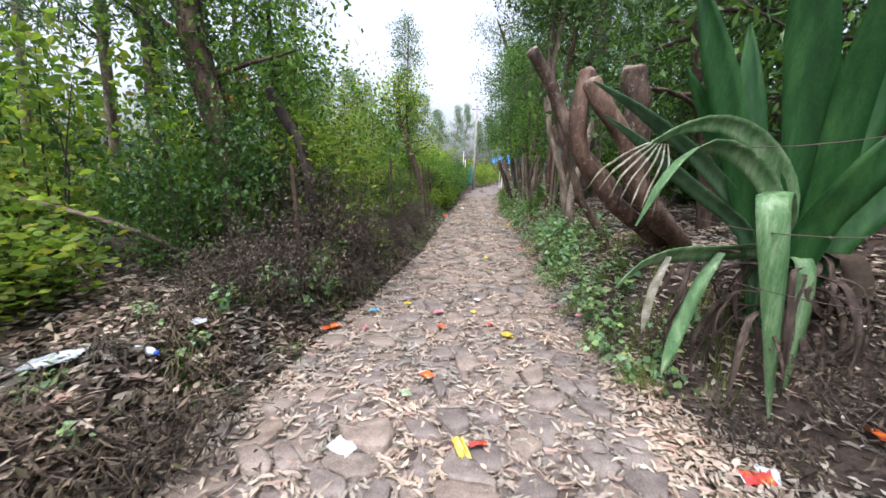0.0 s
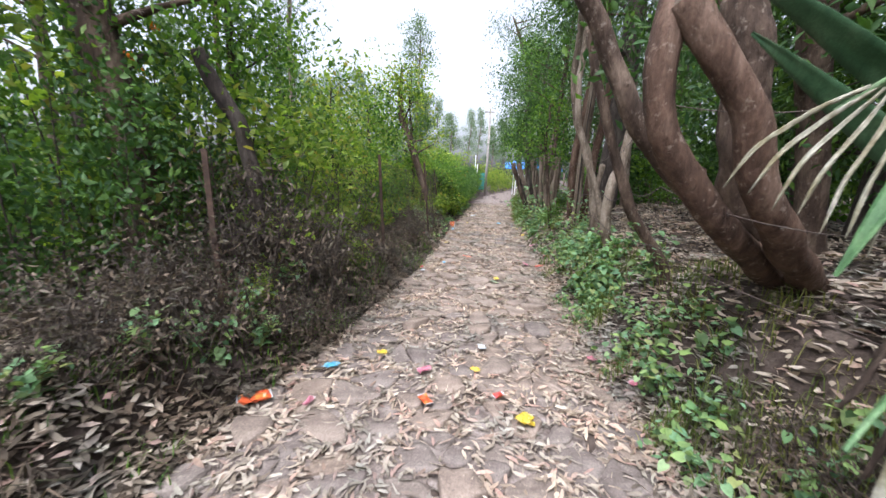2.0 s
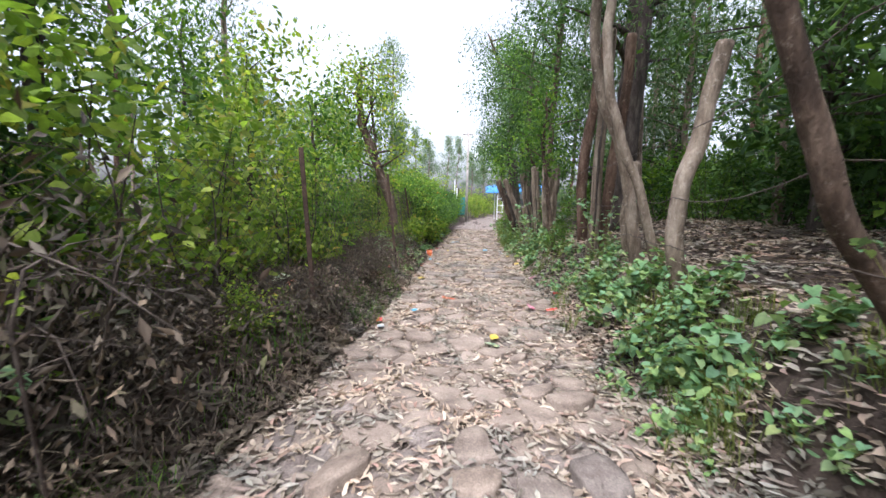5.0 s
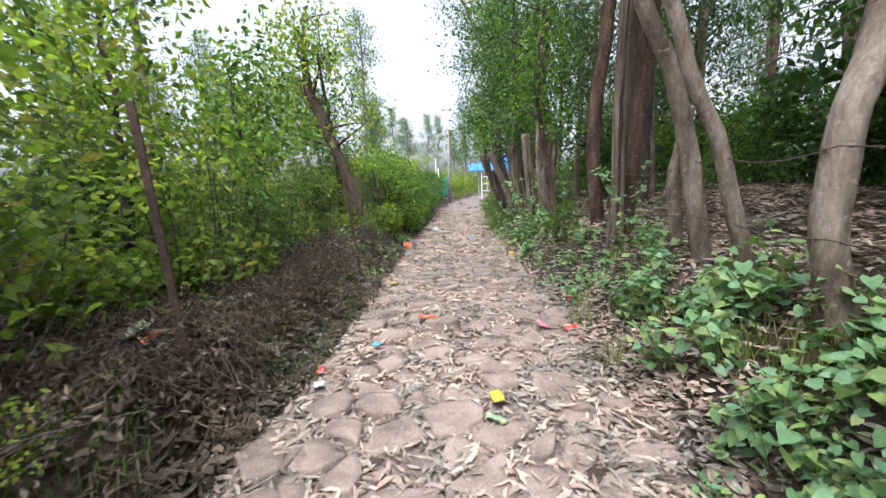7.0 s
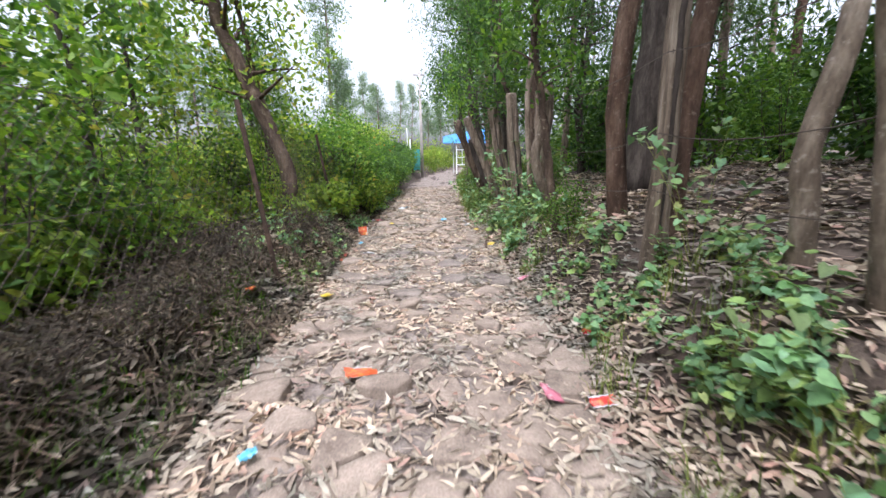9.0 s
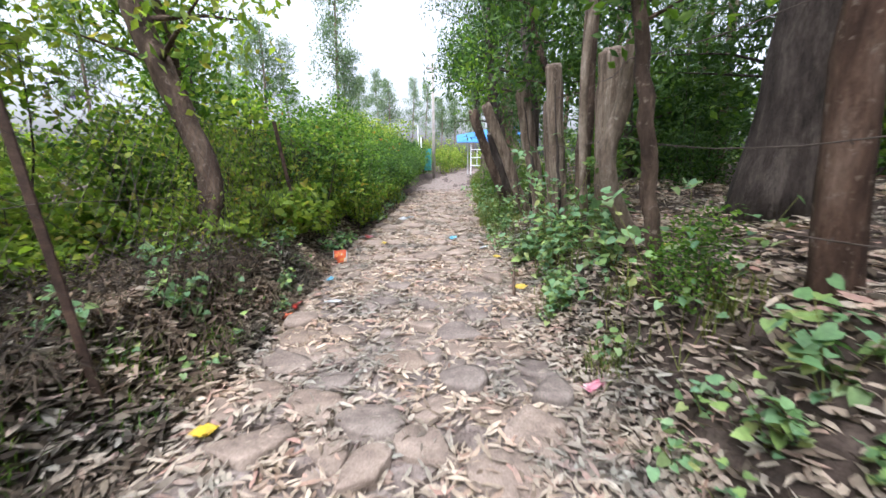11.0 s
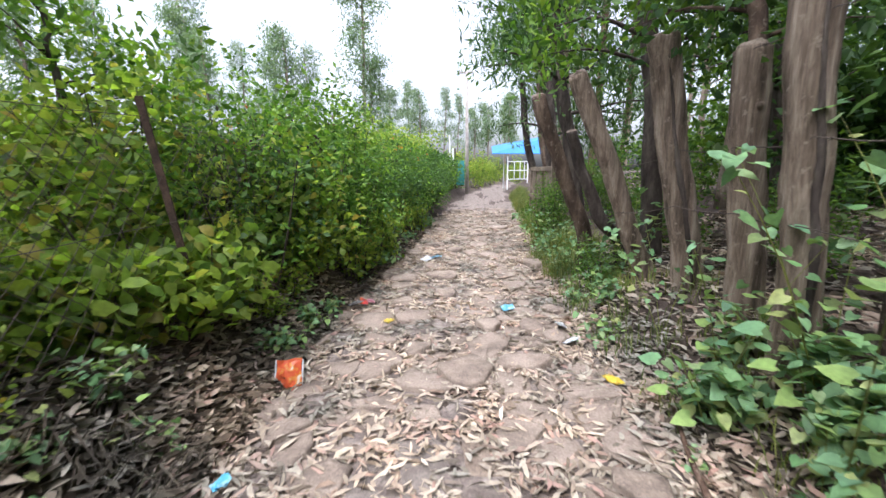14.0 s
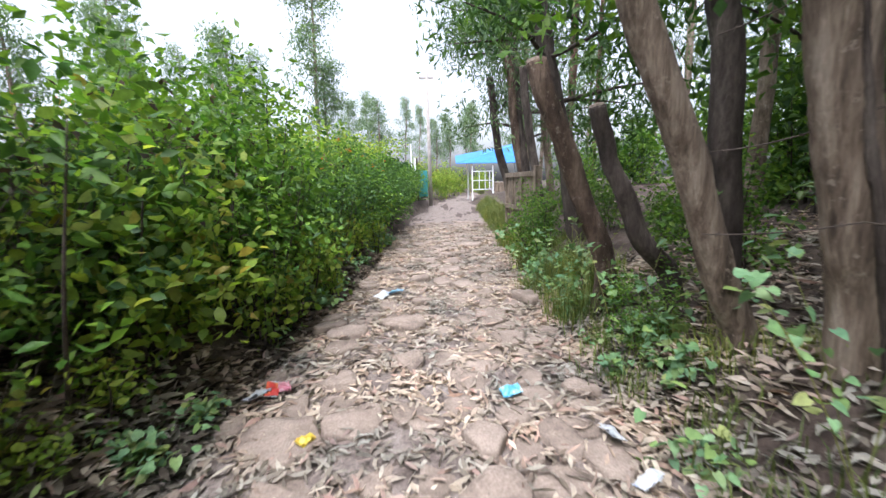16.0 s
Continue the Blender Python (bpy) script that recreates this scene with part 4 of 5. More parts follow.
# rank growth between the fence and the track
nettle = shrub("rank light green herb with broad leaves by the fence", (-1.75, 13.2), 0.34, 0.62, LEAF_LIME, 8, 9, (0.1, 0.06), 0.1, seed=261, name="herb", group=UNDER)
for i in range(40):
    y = 7.5 + i * 0.19 + g.uniform(-0.1, 0.1)
    bush(nettle, left_edge(y) - g.uniform(0.5 if y > 12 else 0.95, 2.9), y, g.uniform(0.5, 1.05))
for i in range(5):
    y = 11.6 + i * 0.44 + g.uniform(-0.1, 0.1)
    bush(sapling, left_edge(y) - g.uniform(0.75, 1.9), y, g.uniform(0.45, 0.8))
for x, y, s in [(1.5, 15.4, 0.3), (1.75, 18.3, 0.6), (1.9, 19.0, 0.5), (1.55, 10.6, 0.35)]:
    bush(mids[int(g.integers(0, 3))], x, y, s)
shrub("straggling bush with small violet flowers", (-2.55, 12.6), 0.5, 1.7, LEAF_MID, 7, 34, (0.08, 0.04), 0.15, seed=250, flowers=(PETAL_BLUE, 7), group=UNDER)
# hedge on to the gate, and bright bushes at the far bend
for i in range(16):
    y = 24.5 + i * 0.75
    bush(coarse[i % 2], left_edge(y) - 0.7 - g.uniform(0, 0.4), y, g.uniform(0.9, 1.15))
    bush(limes[int(g.integers(0, 3))], left_edge(y) - 1.9 - g.uniform(0, 1.5), y, g.uniform(1.2, 1.7))
for x, y, s in [(1.5, 41, 1.2), (2.4, 46, 1.3), (3.4, 50, 1.4), (0.2, 44, 1.5), (1.0, 52, 1.6), (5.0, 56, 1.8), (3.0, 60, 2.0), (7.5, 58, 1.8), (-2, 50, 1.9), (6.2, 52, 1.3)]:
    bush(limes[int(g.integers(0, 3))], x, y, s)
# understorey of the wood
for i in range(34):
    y = g.uniform(-2, 30)
    bush(coarse[i % 2], right_edge(y) + 3.2 + 6.0 * g.random(), y, g.uniform(0.9, 1.7))
for i in range(6):
    y = 14.6 + i * 1.3
    bush(mids[int(g.integers(0, 3))], right_edge(y) + g.uniform(1.0, 1.7), y, g.uniform(0.5, 0.75))

for i in range(13):
    y = 0.5 + i * 1.6 + g.uniform(-0.3, 0.3)
    bush([coarse[0], darks[0], coarse[1], mids[2]][i % 4], right_edge(y) + (g.uniform(2.6, 4.2) if y > 12.8 or y < 5 else g.uniform(3.6, 5.5)), y, g.uniform(0.7, 1.15))

# low growth on the open ground below the track
for i in range(18):
    y = -0.5 + i * 0.42
    bush([limes[i % 3], mids[i % 3]][i % 2], -4.2 - 5.5 * ((i * 0.618) % 1.0), y, g.uniform(0.7, 1.15), g.uniform(0.5, 0.9))
for i in range(14):
    y = -3.0 + i * 1.3
    bush(coarse[i % 2], -11.5 - 2.0 * ((i * 0.618) % 1.0), y, g.uniform(1.4, 1.9), 1.3)

# ---- weeds and grass ----
WEEDS = "weeds along the track"


def weed(label, tall, n_leaves, size, seed, mat=LEAF_WEED, at=(0, 0)):
    g2 = np.random.default_rng(seed)
    x, y = at
    e = thing("weed", label, "plant", (x, y, float(height(x, y)) - 0.02), WEEDS)
    st, C = [], []
    for i in range(3):
        th = g2.uniform(0, 6.28)
        tip = np.array([math.cos(th) * tall * 0.45, math.sin(th) * tall * 0.45, tall * g2.uniform(0.7, 1.1)])
        q = curve_through([(0, 0, 0), tip * 0.5 + np.array([0, 0, tall * 0.12]), tip], 6)
        st.append(tube(q, [0.004, 0.003, 0.002], 4, 0, i, False))
        for k in range(n_leaves // 3):
            C.append(q[int(g2.integers(2, 6))] + g2.normal(size=3) * 0.05)
    for tb in st:
        piece("stem", tb, GRASS, e)
    piece("foliage", heart_leaves(np.array(C), size, g2), mat, e)
    return e


w_big = [weed("green weed with broad heart-shaped leaves", 0.34, 66, 0.078, 300 + i, at=(1.15 + 0.1 * i, 6.6 + 0.4 * i)) for i in range(3)]
w_small = [weed("low green weed among the dry leaves", 0.14, 33, 0.052, 310 + i, at=(0.95 + 0.1 * i, 3.9 + 0.5 * i)) for i in range(3)]


def plant(kind, x, y, s):
    return copy_thing(kind, Matrix.Translation((x, y, float(height(x, y)) - 0.015)) @ Matrix.Rotation(g.uniform(0, 6.28), 4, "Z") @ Matrix.Scale(s, 4))


for i in range(46):
    y = g.uniform(5.4, 9.9)
    plant(w_big[i % 3], right_edge(y) + 0.12 + 0.65 * g.random(), y, g.uniform(0.55, 1.15))
for i in range(26):
    y = g.uniform(11.6, 13.6)
    plant(w_big[i % 3], right_edge(y) + 0.15 + 0.6 * g.random(), y, g.uniform(0.6, 1.2))
for i in range(20):
    y = g.uniform(14.6, 20.0)
    plant(w_big[i % 3], right_edge(y) + 0.1 + 0.4 * g.random(), y, g.uniform(0.5, 1.0))
for i in range(50):
    y = g.uniform(2.6, 6.5)
    plant(w_small[i % 3], right_edge(y) + 0.0 + 0.6 * g.random(), y, g.uniform(0.6, 1.5))
for i in range(26):
    y = g.uniform(9.5, 18)
    plant(w_small[i % 3], right_edge(y) + 0.0 + 0.5 * g.random(), y, g.uniform(0.6, 1.5))
for i in range(18):
    y = g.uniform(1.0, 6.0)
    plant([w_big[0], w_small[1]][i % 2], left_edge(y) - 0.2 - 0.8 * g.random(), y, g.uniform(0.5, 1.0))
for i in range(80):
    y = g.uniform(10.5, 22)
    if 13.3 < y < 14.1:
        continue
    plant([w_big[1], w_small[0]][i % 2], left_edge(y) - 0.05 - 0.6 * g.random() ** 2, y, g.uniform(0.5, 1.0))


for x, y, s in [(-2.25, 3.55, 1.0), (-2.05, 3.9, 0.8), (-2.45, 3.2, 0.9), (-2.2, 4.6, 1.1), (-2.55, 2.7, 0.8), (-1.75, 10.6, 0.8), (-1.55, 11.3, 1.0), (-1.7, 11.9, 0.9), (-1.45, 13.0, 0.8), (-1.5, 12.5, 0.7)]:
    plant(w_big[0], x, y, s)


vine = weed("climbing vine with broad pale green leaves on the trunks", 1.15, 54, 0.085, 320, at=(1.45, 12.75))
for x, y, s in [(1.5, 12.15, 0.9), (1.66, 13.1, 1.0), (1.25, 6.2, 0.6), (1.5, 8.7, 0.8), (1.35, 10.4, 0.8), (1.3, 15.3, 0.75), (1.3, 4.7, 0.6), (1.05, 6.45, 0.7), (1.5, 16.6, 0.8), (1.75, 12.75, 1.05), (1.5, 13.5, 0.8), (1.48, 14.1, 0.7), (1.62, 15.0, 0.8), (1.3, 17.3, 0.7), (1.15, 8.0, 0.5), (1.7, 9.0, 0.7)]:
    plant(vine, x, y, s)


def tufts(name, label, n, where, tall, seed, mat=GRASS, droop=0.0, wide=0.0035):
    g2 = np.random.default_rng(seed)
    x, y = where(g2, n)
    C = np.stack([x, y, height(x, y)], 1)
    th = g2.uniform(0, 6.28, n)
    lean = np.stack([np.cos(th), np.sin(th)], 1) * g2.uniform(0.2 + droop, 0.8 + droop, (n, 1))
    H = tall * g2.uniform(0.5, 1.3, (n, 1))
    side = np.stack([-np.sin(th), np.cos(th), th * 0], 1) * wide
    mid = C + np.c_[lean * H * 0.35, H * 0.65]
    tip = C + np.c_[lean * H, H * (0.85 - droop * g2.uniform(0.3, 1.0, (n, 1)))]
    V = np.stack([C - side, C + side, mid - side * 0.8, mid + side * 0.8, tip], 1).reshape(-1, 3)
    F = np.array([[0, 1, 3], [0, 3, 2], [2, 3, 4]])
    T = (F[None] + (np.arange(n) * 5)[:, None, None]).reshape(-1, 3)
    return tagged(piece(name, (V, T), mat), label, "grass", kind="stuff")


def patchy(side, lo, hi, y0, y1, spots):
    def where(g2, n):
        cy = g2.uniform(y0, y1, spots)
        cd = g2.uniform(lo, hi, spots)
        k = g2.integers(0, spots, n)
        y = cy[k] + g2.normal(size=n) * 0.1
        d = cd[k] + g2.normal(size=n) * 0.07
        return (right_edge(y) + d if side > 0 else left_edge(y) - d), y
    return where


tufts("grass", "yellow-green grass at the foot of the wooded bank", 9000, patchy(1, 0.0, 0.7, 2, 26, 120), 0.17, 401)
tufts("grass", "bright grass tufts where the track bends", 7000, patchy(1, 0.05, 0.5, 16, 32, 60), 0.4, 402)
tufts("grass", "dark trampled grass on the low bank", 4500, patchy(-1, 0.0, 0.45, 2, 12, 90), 0.15, 403, LEAF_MID)
tufts("dead_stalks", "dry brown stalks and roots hanging over the cut bank", 11000, patchy(-1, 0.05, 0.75, -1, 13, 150), 0.17, 404, BRUSH, 0.9, 0.006)

# ---- the big sword-leaved plant on the bank ----
def sword_leaf(pts, width, mat, parent, label="", dish=0.12, tip=0.25, name="leaf", twist=None, seed=0):
    """A long fleshy leaf along a line: dished across, thickened, narrowing to both ends."""
    line = curve_through(pts, 20)
    k, m = len(line), 5
    g2 = np.random.default_rng(seed)
    D = unit(np.gradient(line, axis=0))
    side = np.array(twist if twist else (0.85, -0.5, 0.0))
    V = []
    for i in range(k):
        u = i / (k - 1)
        w = width * (0.6 + 0.4 * min(1, u / 0.3)) * (1 if u < 1 - tip else max(0.03, (1 - u) / tip) ** 0.7)
        s = unit(side - D[i] * (side @ D[i]))
        nn = np.cross(s, D[i])
        for j in range(m):
            a = j / (m - 1) * 2 - 1
            V.append(line[i] + s * a * w / 2 + nn * (dish * w * (a * a - 0.5) + 0.006 * math.sin(u * 9 + a * 3 + seed) + g2.normal() * 0.0015))
    V = np.array(V)
    nV = len(V)
    off = np.repeat(np.cross(unit(side - D * (D @ side)[:, None]), D), m, 0) * 0.006
    V = np.concatenate([V, V - off])
    T = []
    for i in range(k - 1):
        for j in range(m - 1):
            p = i * m + j
            T += [(p, p + 1, p + m + 1), (p, p + m + 1, p + m)]
            T += [(nV + p, nV + p + m + 1, nV + p + 1), (nV + p, nV + p + m, nV + p + m + 1)]
        for j, fl in ((0, 0), (m - 1, 1)):
            p = i * m + j
            q = [(p, p + m, nV + p + m), (p, nV + p + m, nV + p)]
            T += [t[::-1] for t in q] if fl else q
    return piece(name, (V, np.array(T)), mat, parent, label, True)


AG = (1.62, 2.4, float(height(1.62, 2.4)) - 0.05)
agave = thing("sword_leaf_plant", "large plant with long dark green sword-shaped leaves, some folded and withered", "plant", AG)


def sl(pts, w, mat, label="", **k):
    return sword_leaf([tuple(np.array(p) - np.array(AG)) for p in [(1.62, 2.4, AG[2] + 0.05), *pts]], w, mat, agave, label, **k)


sl([(1.74, 2.35, 1.49), (1.61, 2.35, 2.19), (1.46, 2.3, 2.83), (1.29, 2.2, 3.35)], 0.27, SWORD, seed=1)
sl([(1.79, 2.3, 1.49), (1.72, 2.2, 2.18), (1.67, 2.1, 2.58), (1.6, 2.0, 2.95)], 0.2, SWORD, seed=2)
sl([(1.48, 2.45, 1.44), (1.28, 2.5, 2.01), (1.04, 2.5, 2.62), (0.85, 2.5, 3.08)], 0.2, SWORD, seed=3)
sl([(1.67, 2.2, 1.48), (1.75, 2.0, 1.84), (1.95, 1.9, 2.24)], 0.2, SWORD, seed=4)
sl([(1.49, 2.5, 1.5), (1.22, 2.6, 2.06), (0.93, 2.6, 2.5)], 0.16, SWORD, seed=5)
sl([(1.54, 2.5, 1.44), (1.03, 2.6, 1.97), (0.55, 2.6, 2.27), (0.3, 2.6, 2.39)], 0.115, SWORD_MID, seed=6)
sl([(1.47, 2.45, 1.4), (1.02, 2.5, 1.7), (0.6, 2.55, 2.03), (0.39, 2.55, 2.16)], 0.11, SWORD_MID, seed=7)
sl([(1.85, 2.4, 1.5), (2.0, 2.4, 2.2), (2.1, 2.3, 2.9)], 0.24, SWORD, seed=8)
sl([(1.9, 2.3, 1.4), (2.3, 2.2, 1.9), (2.7, 2.1, 2.3)], 0.22, SWORD, seed=9)
sl([(1.6, 2.6, 1.5), (1.55, 2.8, 2.2), (1.5, 2.9, 2.9)], 0.2, SWORD, seed=10)
sl([(1.64, 2.4, 1.73), (1.31, 2.4, 2.08), (1.07, 2.4, 2.16), (0.79, 2.4, 2.06), (0.58, 2.4, 1.9)], 0.15, SWORD_PALE, "pale arching leaf with a shredded end", tip=0.35, twist=(0.15, -0.35, 0.9), seed=11)
for i in range(7):
    ex, ez = 0.26 + 0.075 * i, 1.66 - 0.03 * i + 0.02 * (i % 2)
    sl_end = [(0.66 + 0.02 * i, 2.4, 1.97), (0.5 + 0.05 * i, 2.38, 1.9 - 0.012 * i), (0.34 + 0.068 * i, 2.36, 1.78 - 0.02 * i), (ex, 2.34, ez)]
    sword_leaf([tuple(np.array(p) - np.array(AG)) for p in sl_end], 0.013, SWORD_DRY, agave, "withered grey leaf strip", name="leaf_strip", seed=20 + i)
sl([(1.53, 2.35, 1.69), (1.14, 2.35, 2.0), (0.86, 2.3, 1.97), (0.72, 2.3, 1.73), (0.6, 2.3, 1.42)], 0.13, SWORD_PALE, "pale folded leaf", tip=0.35, twist=(0.6, -0.5, 0.6), seed=12)
sl([(1.6, 2.4, 1.3), (1.2, 2.3, 1.27), (0.72, 2.1, 1.27), (0.46, 1.97, 1.22), (0.37, 1.92, 1.1)], 0.13, SWORD_PALE, "pale leaf bent out over the track", tip=0.25, twist=(0.15, -0.45, 0.85), seed=13)
sword_leaf([tuple(np.array(p) - np.array(AG)) for p in [(1.17, 2.27, 1.27), (1.03, 2.2, 1.1), (0.9, 2.15, 0.77), (0.8, 2.1, 0.44)]], 0.085, SWORD_PALE, agave, "hanging yellow-green strip of leaf", name="leaf_strip", seed=14)
sword_leaf([tuple(np.array(p) - np.array(AG)) for p in [(0.74, 2.1, 1.26), (0.64, 2.05, 1.06), (0.61, 2.05, 0.76)]], 0.05, SWORD_DRY, agave, "withered hanging leaf strip", name="leaf_strip", seed=15)
sl([(1.6, 2.35, 1.5), (1.43, 2.25, 1.72), (1.27, 2.1, 1.76), (1.32, 2.05, 1.42), (1.41, 2.05, 0.92), (1.48, 2.05, 0.5), (1.52, 2.05, 0.2)], 0.18, SWORD_PALE, "broad pale leaf folded over and hanging down", tip=0.45, twist=(0.9, -0.25, 0.1), seed=16)
sl([(1.68, 2.3, 1.3), (1.67, 2.2, 1.32), (1.68, 2.15, 0.89), (1.65, 2.13, 0.5), (1.6, 2.1, 0.28)], 0.11, SWORD_PALE, "pale hanging leaf", tip=0.4, twist=(0.9, -0.3, 0.1), seed=17)
sl([(1.9, 2.3, 1.32), (1.99, 2.2, 1.3), (2.05, 2.15, 0.95), (2.1, 2.12, 0.72)], 0.15, LITTER_DARK, "dead brown leaf hanging from the plant", tip=0.2, twist=(0.9, -0.3, 0.1), seed=18)

THATCH = rough_material("dead_sword_leaf", (0.018, 0.013, 0.01), (0.048, 0.034, 0.026), (0.115, 0.085, 0.066), 7.0, 60.0, 0.9, 0.004, (3, 3, 0.4))
g2 = np.random.default_rng(88)
for i in range(64):
    th = g2.uniform(2.6, 5.8)
    c, s_, out = math.cos(th), math.sin(th), g2.uniform(0.12, 0.5)
    z0 = g2.uniform(0.75, 1.28)
    x0, y0 = 1.85 + 0.28 * g2.normal(), 2.42 + 0.1 * g2.normal()
    drop = g2.uniform(0.25, 0.7)
    fall = [(x0, y0, z0), (x0 + c * out * 0.7, y0 + s_ * out * 0.7, z0 + 0.01), (x0 + c * out + g2.normal() * 0.05, y0 + s_ * out, z0 - drop * 0.5), (x0 + c * out * 1.05 + g2.normal() * 0.09, y0 + s_ * out, max(0.3, z0 - drop))]
    sword_leaf([tuple(np.array(p) - np.array(AG)) for p in fall], g2.uniform(0.012, 0.05), THATCH, agave, "dead brown leaf hanging under the plant", name="dead_leaf", twist=(-s_, c, 0.1), seed=60 + i)

# ---- fence on the low bank ----
fence = thing("wire_fence", "sagging chain-link fence on rusty posts, overgrown", "fence", (-1.8, 7.14, 0.4))
F0 = np.array([-1.8, 7.14, 0.4])
POSTS = [((-2.32, 3.9, 0.4), (-2.4, 3.88, 1.75)), ((-1.78, 7.14, 0.4), (-1.89, 7.14, 1.9)), ((-1.43, 10.42, 0.35), (-1.6, 10.42, 1.9)), ((-1.45, 13.75, 0.3), (-1.68, 13.75, 1.8)), ((-1.42, 17.0, 0.3), (-1.5, 17.0, 1.8))]
for a, b in POSTS:
    a, b = np.array(a), np.array(b)
    bm = bmesh.new()
    w = 0.022
    prof = [(-w, -w), (w, -w), (w, -w + 0.012), (-w + 0.012, -w + 0.012), (-w + 0.012, w), (-w, w)]
    lo = [bm.verts.new(tuple(a - F0 + np.array([x, y, -0.1]))) for x, y in prof]
    hi = [bm.verts.new(tuple(b - F0 + np.array([x, y, 0]))) for x, y in prof]
    for j in range(6):
        bm.faces.new((lo[j], lo[(j + 1) % 6], hi[(j + 1) % 6], hi[j]))
    bm.faces.new(hi)
    part("post", bm, RUST, fence)


def rod(p, q, r):
    return tube(np.array([p, q], float), [r, r], 3, 0, 0, False)


net = []
g2 = np.random.default_rng(77)
for (a, b), (c, d) in zip(POSTS[:-1], POSTS[1:]):
    a, b, c, d = (np.array(v) - F0 for v in (a, b, c, d))
    span = np.linalg.norm(c - a)

    def on(u, v):
        lo, hi = a + (c - a) * u + np.array([0, 0, 0.05]), b + (d - b) * u - np.array([0, 0, 0.08])
        sag = 0.1 * math.sin(math.pi * u) * v
        return lo + (hi - lo) * v + np.array([0.06 * math.sin(u * 7) * (1 - v) + 0.02 * math.sin(u * 19), 0, -sag])
    n = int(span / 0.11)
    H = 1.35
    for k in range(-int(H / 0.11), n + 1):
        for sgn in (1, -1):
            pts = []
            for s in range(5):
                v = s / 4
                u = (k * 0.11 + v * H) / span
                if sgn < 0:
                    u = 1 - u
                if -0.001 <= u <= 1.001:
                    pts.append(on(u, v))
            for p, q in zip(pts[:-1], pts[1:]):
                net.append(rod(p, q, 0.0019))
    for v in (0.98, 0.55):
        pts = [on(u, v) for u in np.linspace(0, 1, 9)]
        for p, q in zip(pts[:-1], pts[1:]):
            net.append(rod(p, q, 0.0022))
netting = piece("netting", join(*net), WIRE, fence, "thin rusty diamond wire netting")
netting["kind"] = "stuff"

# barbed wire from trunk to trunk on the wooded bank
barbed = thing("barbed_wire", "rusty barbed wire strung between the trunks", "fence", (1.4, 6.6, 0.8))
B0 = np.array([1.4, 6.6, 0.8])
STAYS = [(1.5, 1.6, 0.0), (1.05, 2.65, 0.0), (0.72, 3.75, 0.15), (0.95, 4.86, 0.1), (1.28, 6.55, 0.0), (1.45, 7.4, 0.0), (1.52, 7.8, 0.0), (1.56, 9.26, 0.0), (1.5, 11.5, 0.0), (1.66, 12.3, 0.0), (1.58, 13.25, 0.0), (1.66, 13.78, 0.0), (1.6, 14.3, 0.0), (1.4, 14.82, -0.1)]
for z, sag in ((1.12, 0.03), (1.5, 0.05), (2.0, 0.04)):
    segs = []
    for (xa, ya, da), (xb, yb, db) in zip(STAYS[:-1], STAYS[1:]):
        P, Q = np.array([xa, ya, z + da]) - B0, np.array([xb, yb, z + db]) - B0
        u = np.linspace(0, 1, 6)
        pts = P + (Q - P) * u[:, None] - np.array([0, 0, 1]) * (sag * np.linalg.norm(Q - P) * 4 * u * (1 - u))[:, None]
        for p, q in zip(pts[:-1], pts[1:]):
            segs.append(rod(p, q, 0.0034))
        nb = int(np.linalg.norm(Q - P) / 0.13)
        for k in range(nb):
            c = P + (Q - P) * (k + 0.5) / nb - np.array([0, 0, sag * np.linalg.norm(Q - P) * 4 * (k + 0.5) / nb * (1 - (k + 0.5) / nb)])
            for _ in range(2):
                d = unit(g2.normal(size=3)) * 0.014
                segs.append(rod(c - d, c + d, 0.0022))
    piece("strand", join(*segs), WIRE, barbed)

# ---- wooden gate leaf, pole, far gate and stall ----


def box(bm, lo, hi, bev=0.006):
    r = bmesh.ops.create_cube(bm, size=1.0)
    c, s = (Vector(lo) + Vector(hi)) / 2, Vector(hi) - Vector(lo)
    for v in r["verts"]:
        v.co = Vector((v.co.x * s.x, v.co.y * s.y, v.co.z * s.z)) + c
    if bev:
        bmesh.ops.bevel(bm, geom=list({e for v in r["verts"] for e in v.link_edges}), offset=bev, segments=1, affect="EDGES")


def board(name, lo, hi, mat, parent, label=""):
    bm = bmesh.new()
    box(bm, lo, hi)
    return part(name, bm, mat, parent, label)


gz = float(height(2.0, 20.4))
gate = thing("wooden_gate", "weathered grey wooden panel gate with crossed battens", "gate", (2.02, 19.5, gz))
gate.rotation_euler = (0, 0, radians(93.5))
GL, GH = 1.8, 1.45 - gz
board("panel", (0.05, 0.0, 0.06), (GL - 0.05, 0.012, GH - 0.06), GATE_WOOD, gate, "tan plywood panel")
for lo, hi in [((0, 0.01, 0), (0.09, 0.05, GH + 0.03)), ((GL - 0.08, 0.01, 0), (GL, 0.05, GH)), ((0.75, 0.012, 0.08), (0.82, 0.045, GH - 0.09)), ((1.3, 0.012, 0.08), (1.36, 0.045, GH - 0.09))]:
    board("stile", lo, hi, GATE_WOOD, gate)
for lo, hi in [((0.09, 0.012, GH - 0.09), (GL - 0.08, 0.055, GH)), ((0.09, 0.012, 0.0), (GL - 0.08, 0.055, 0.1)), ((0.2, 0.046, GH * 0.42), (GL - 0.02, 0.075, GH * 0.42 + 0.09))]:
    board("rail", lo, hi, GATE_WOOD, gate)
board("gate_post", (-0.1, 0.0, -0.3), (-0.01, 0.09, GH + 0.08), GATE_WOOD, gate)

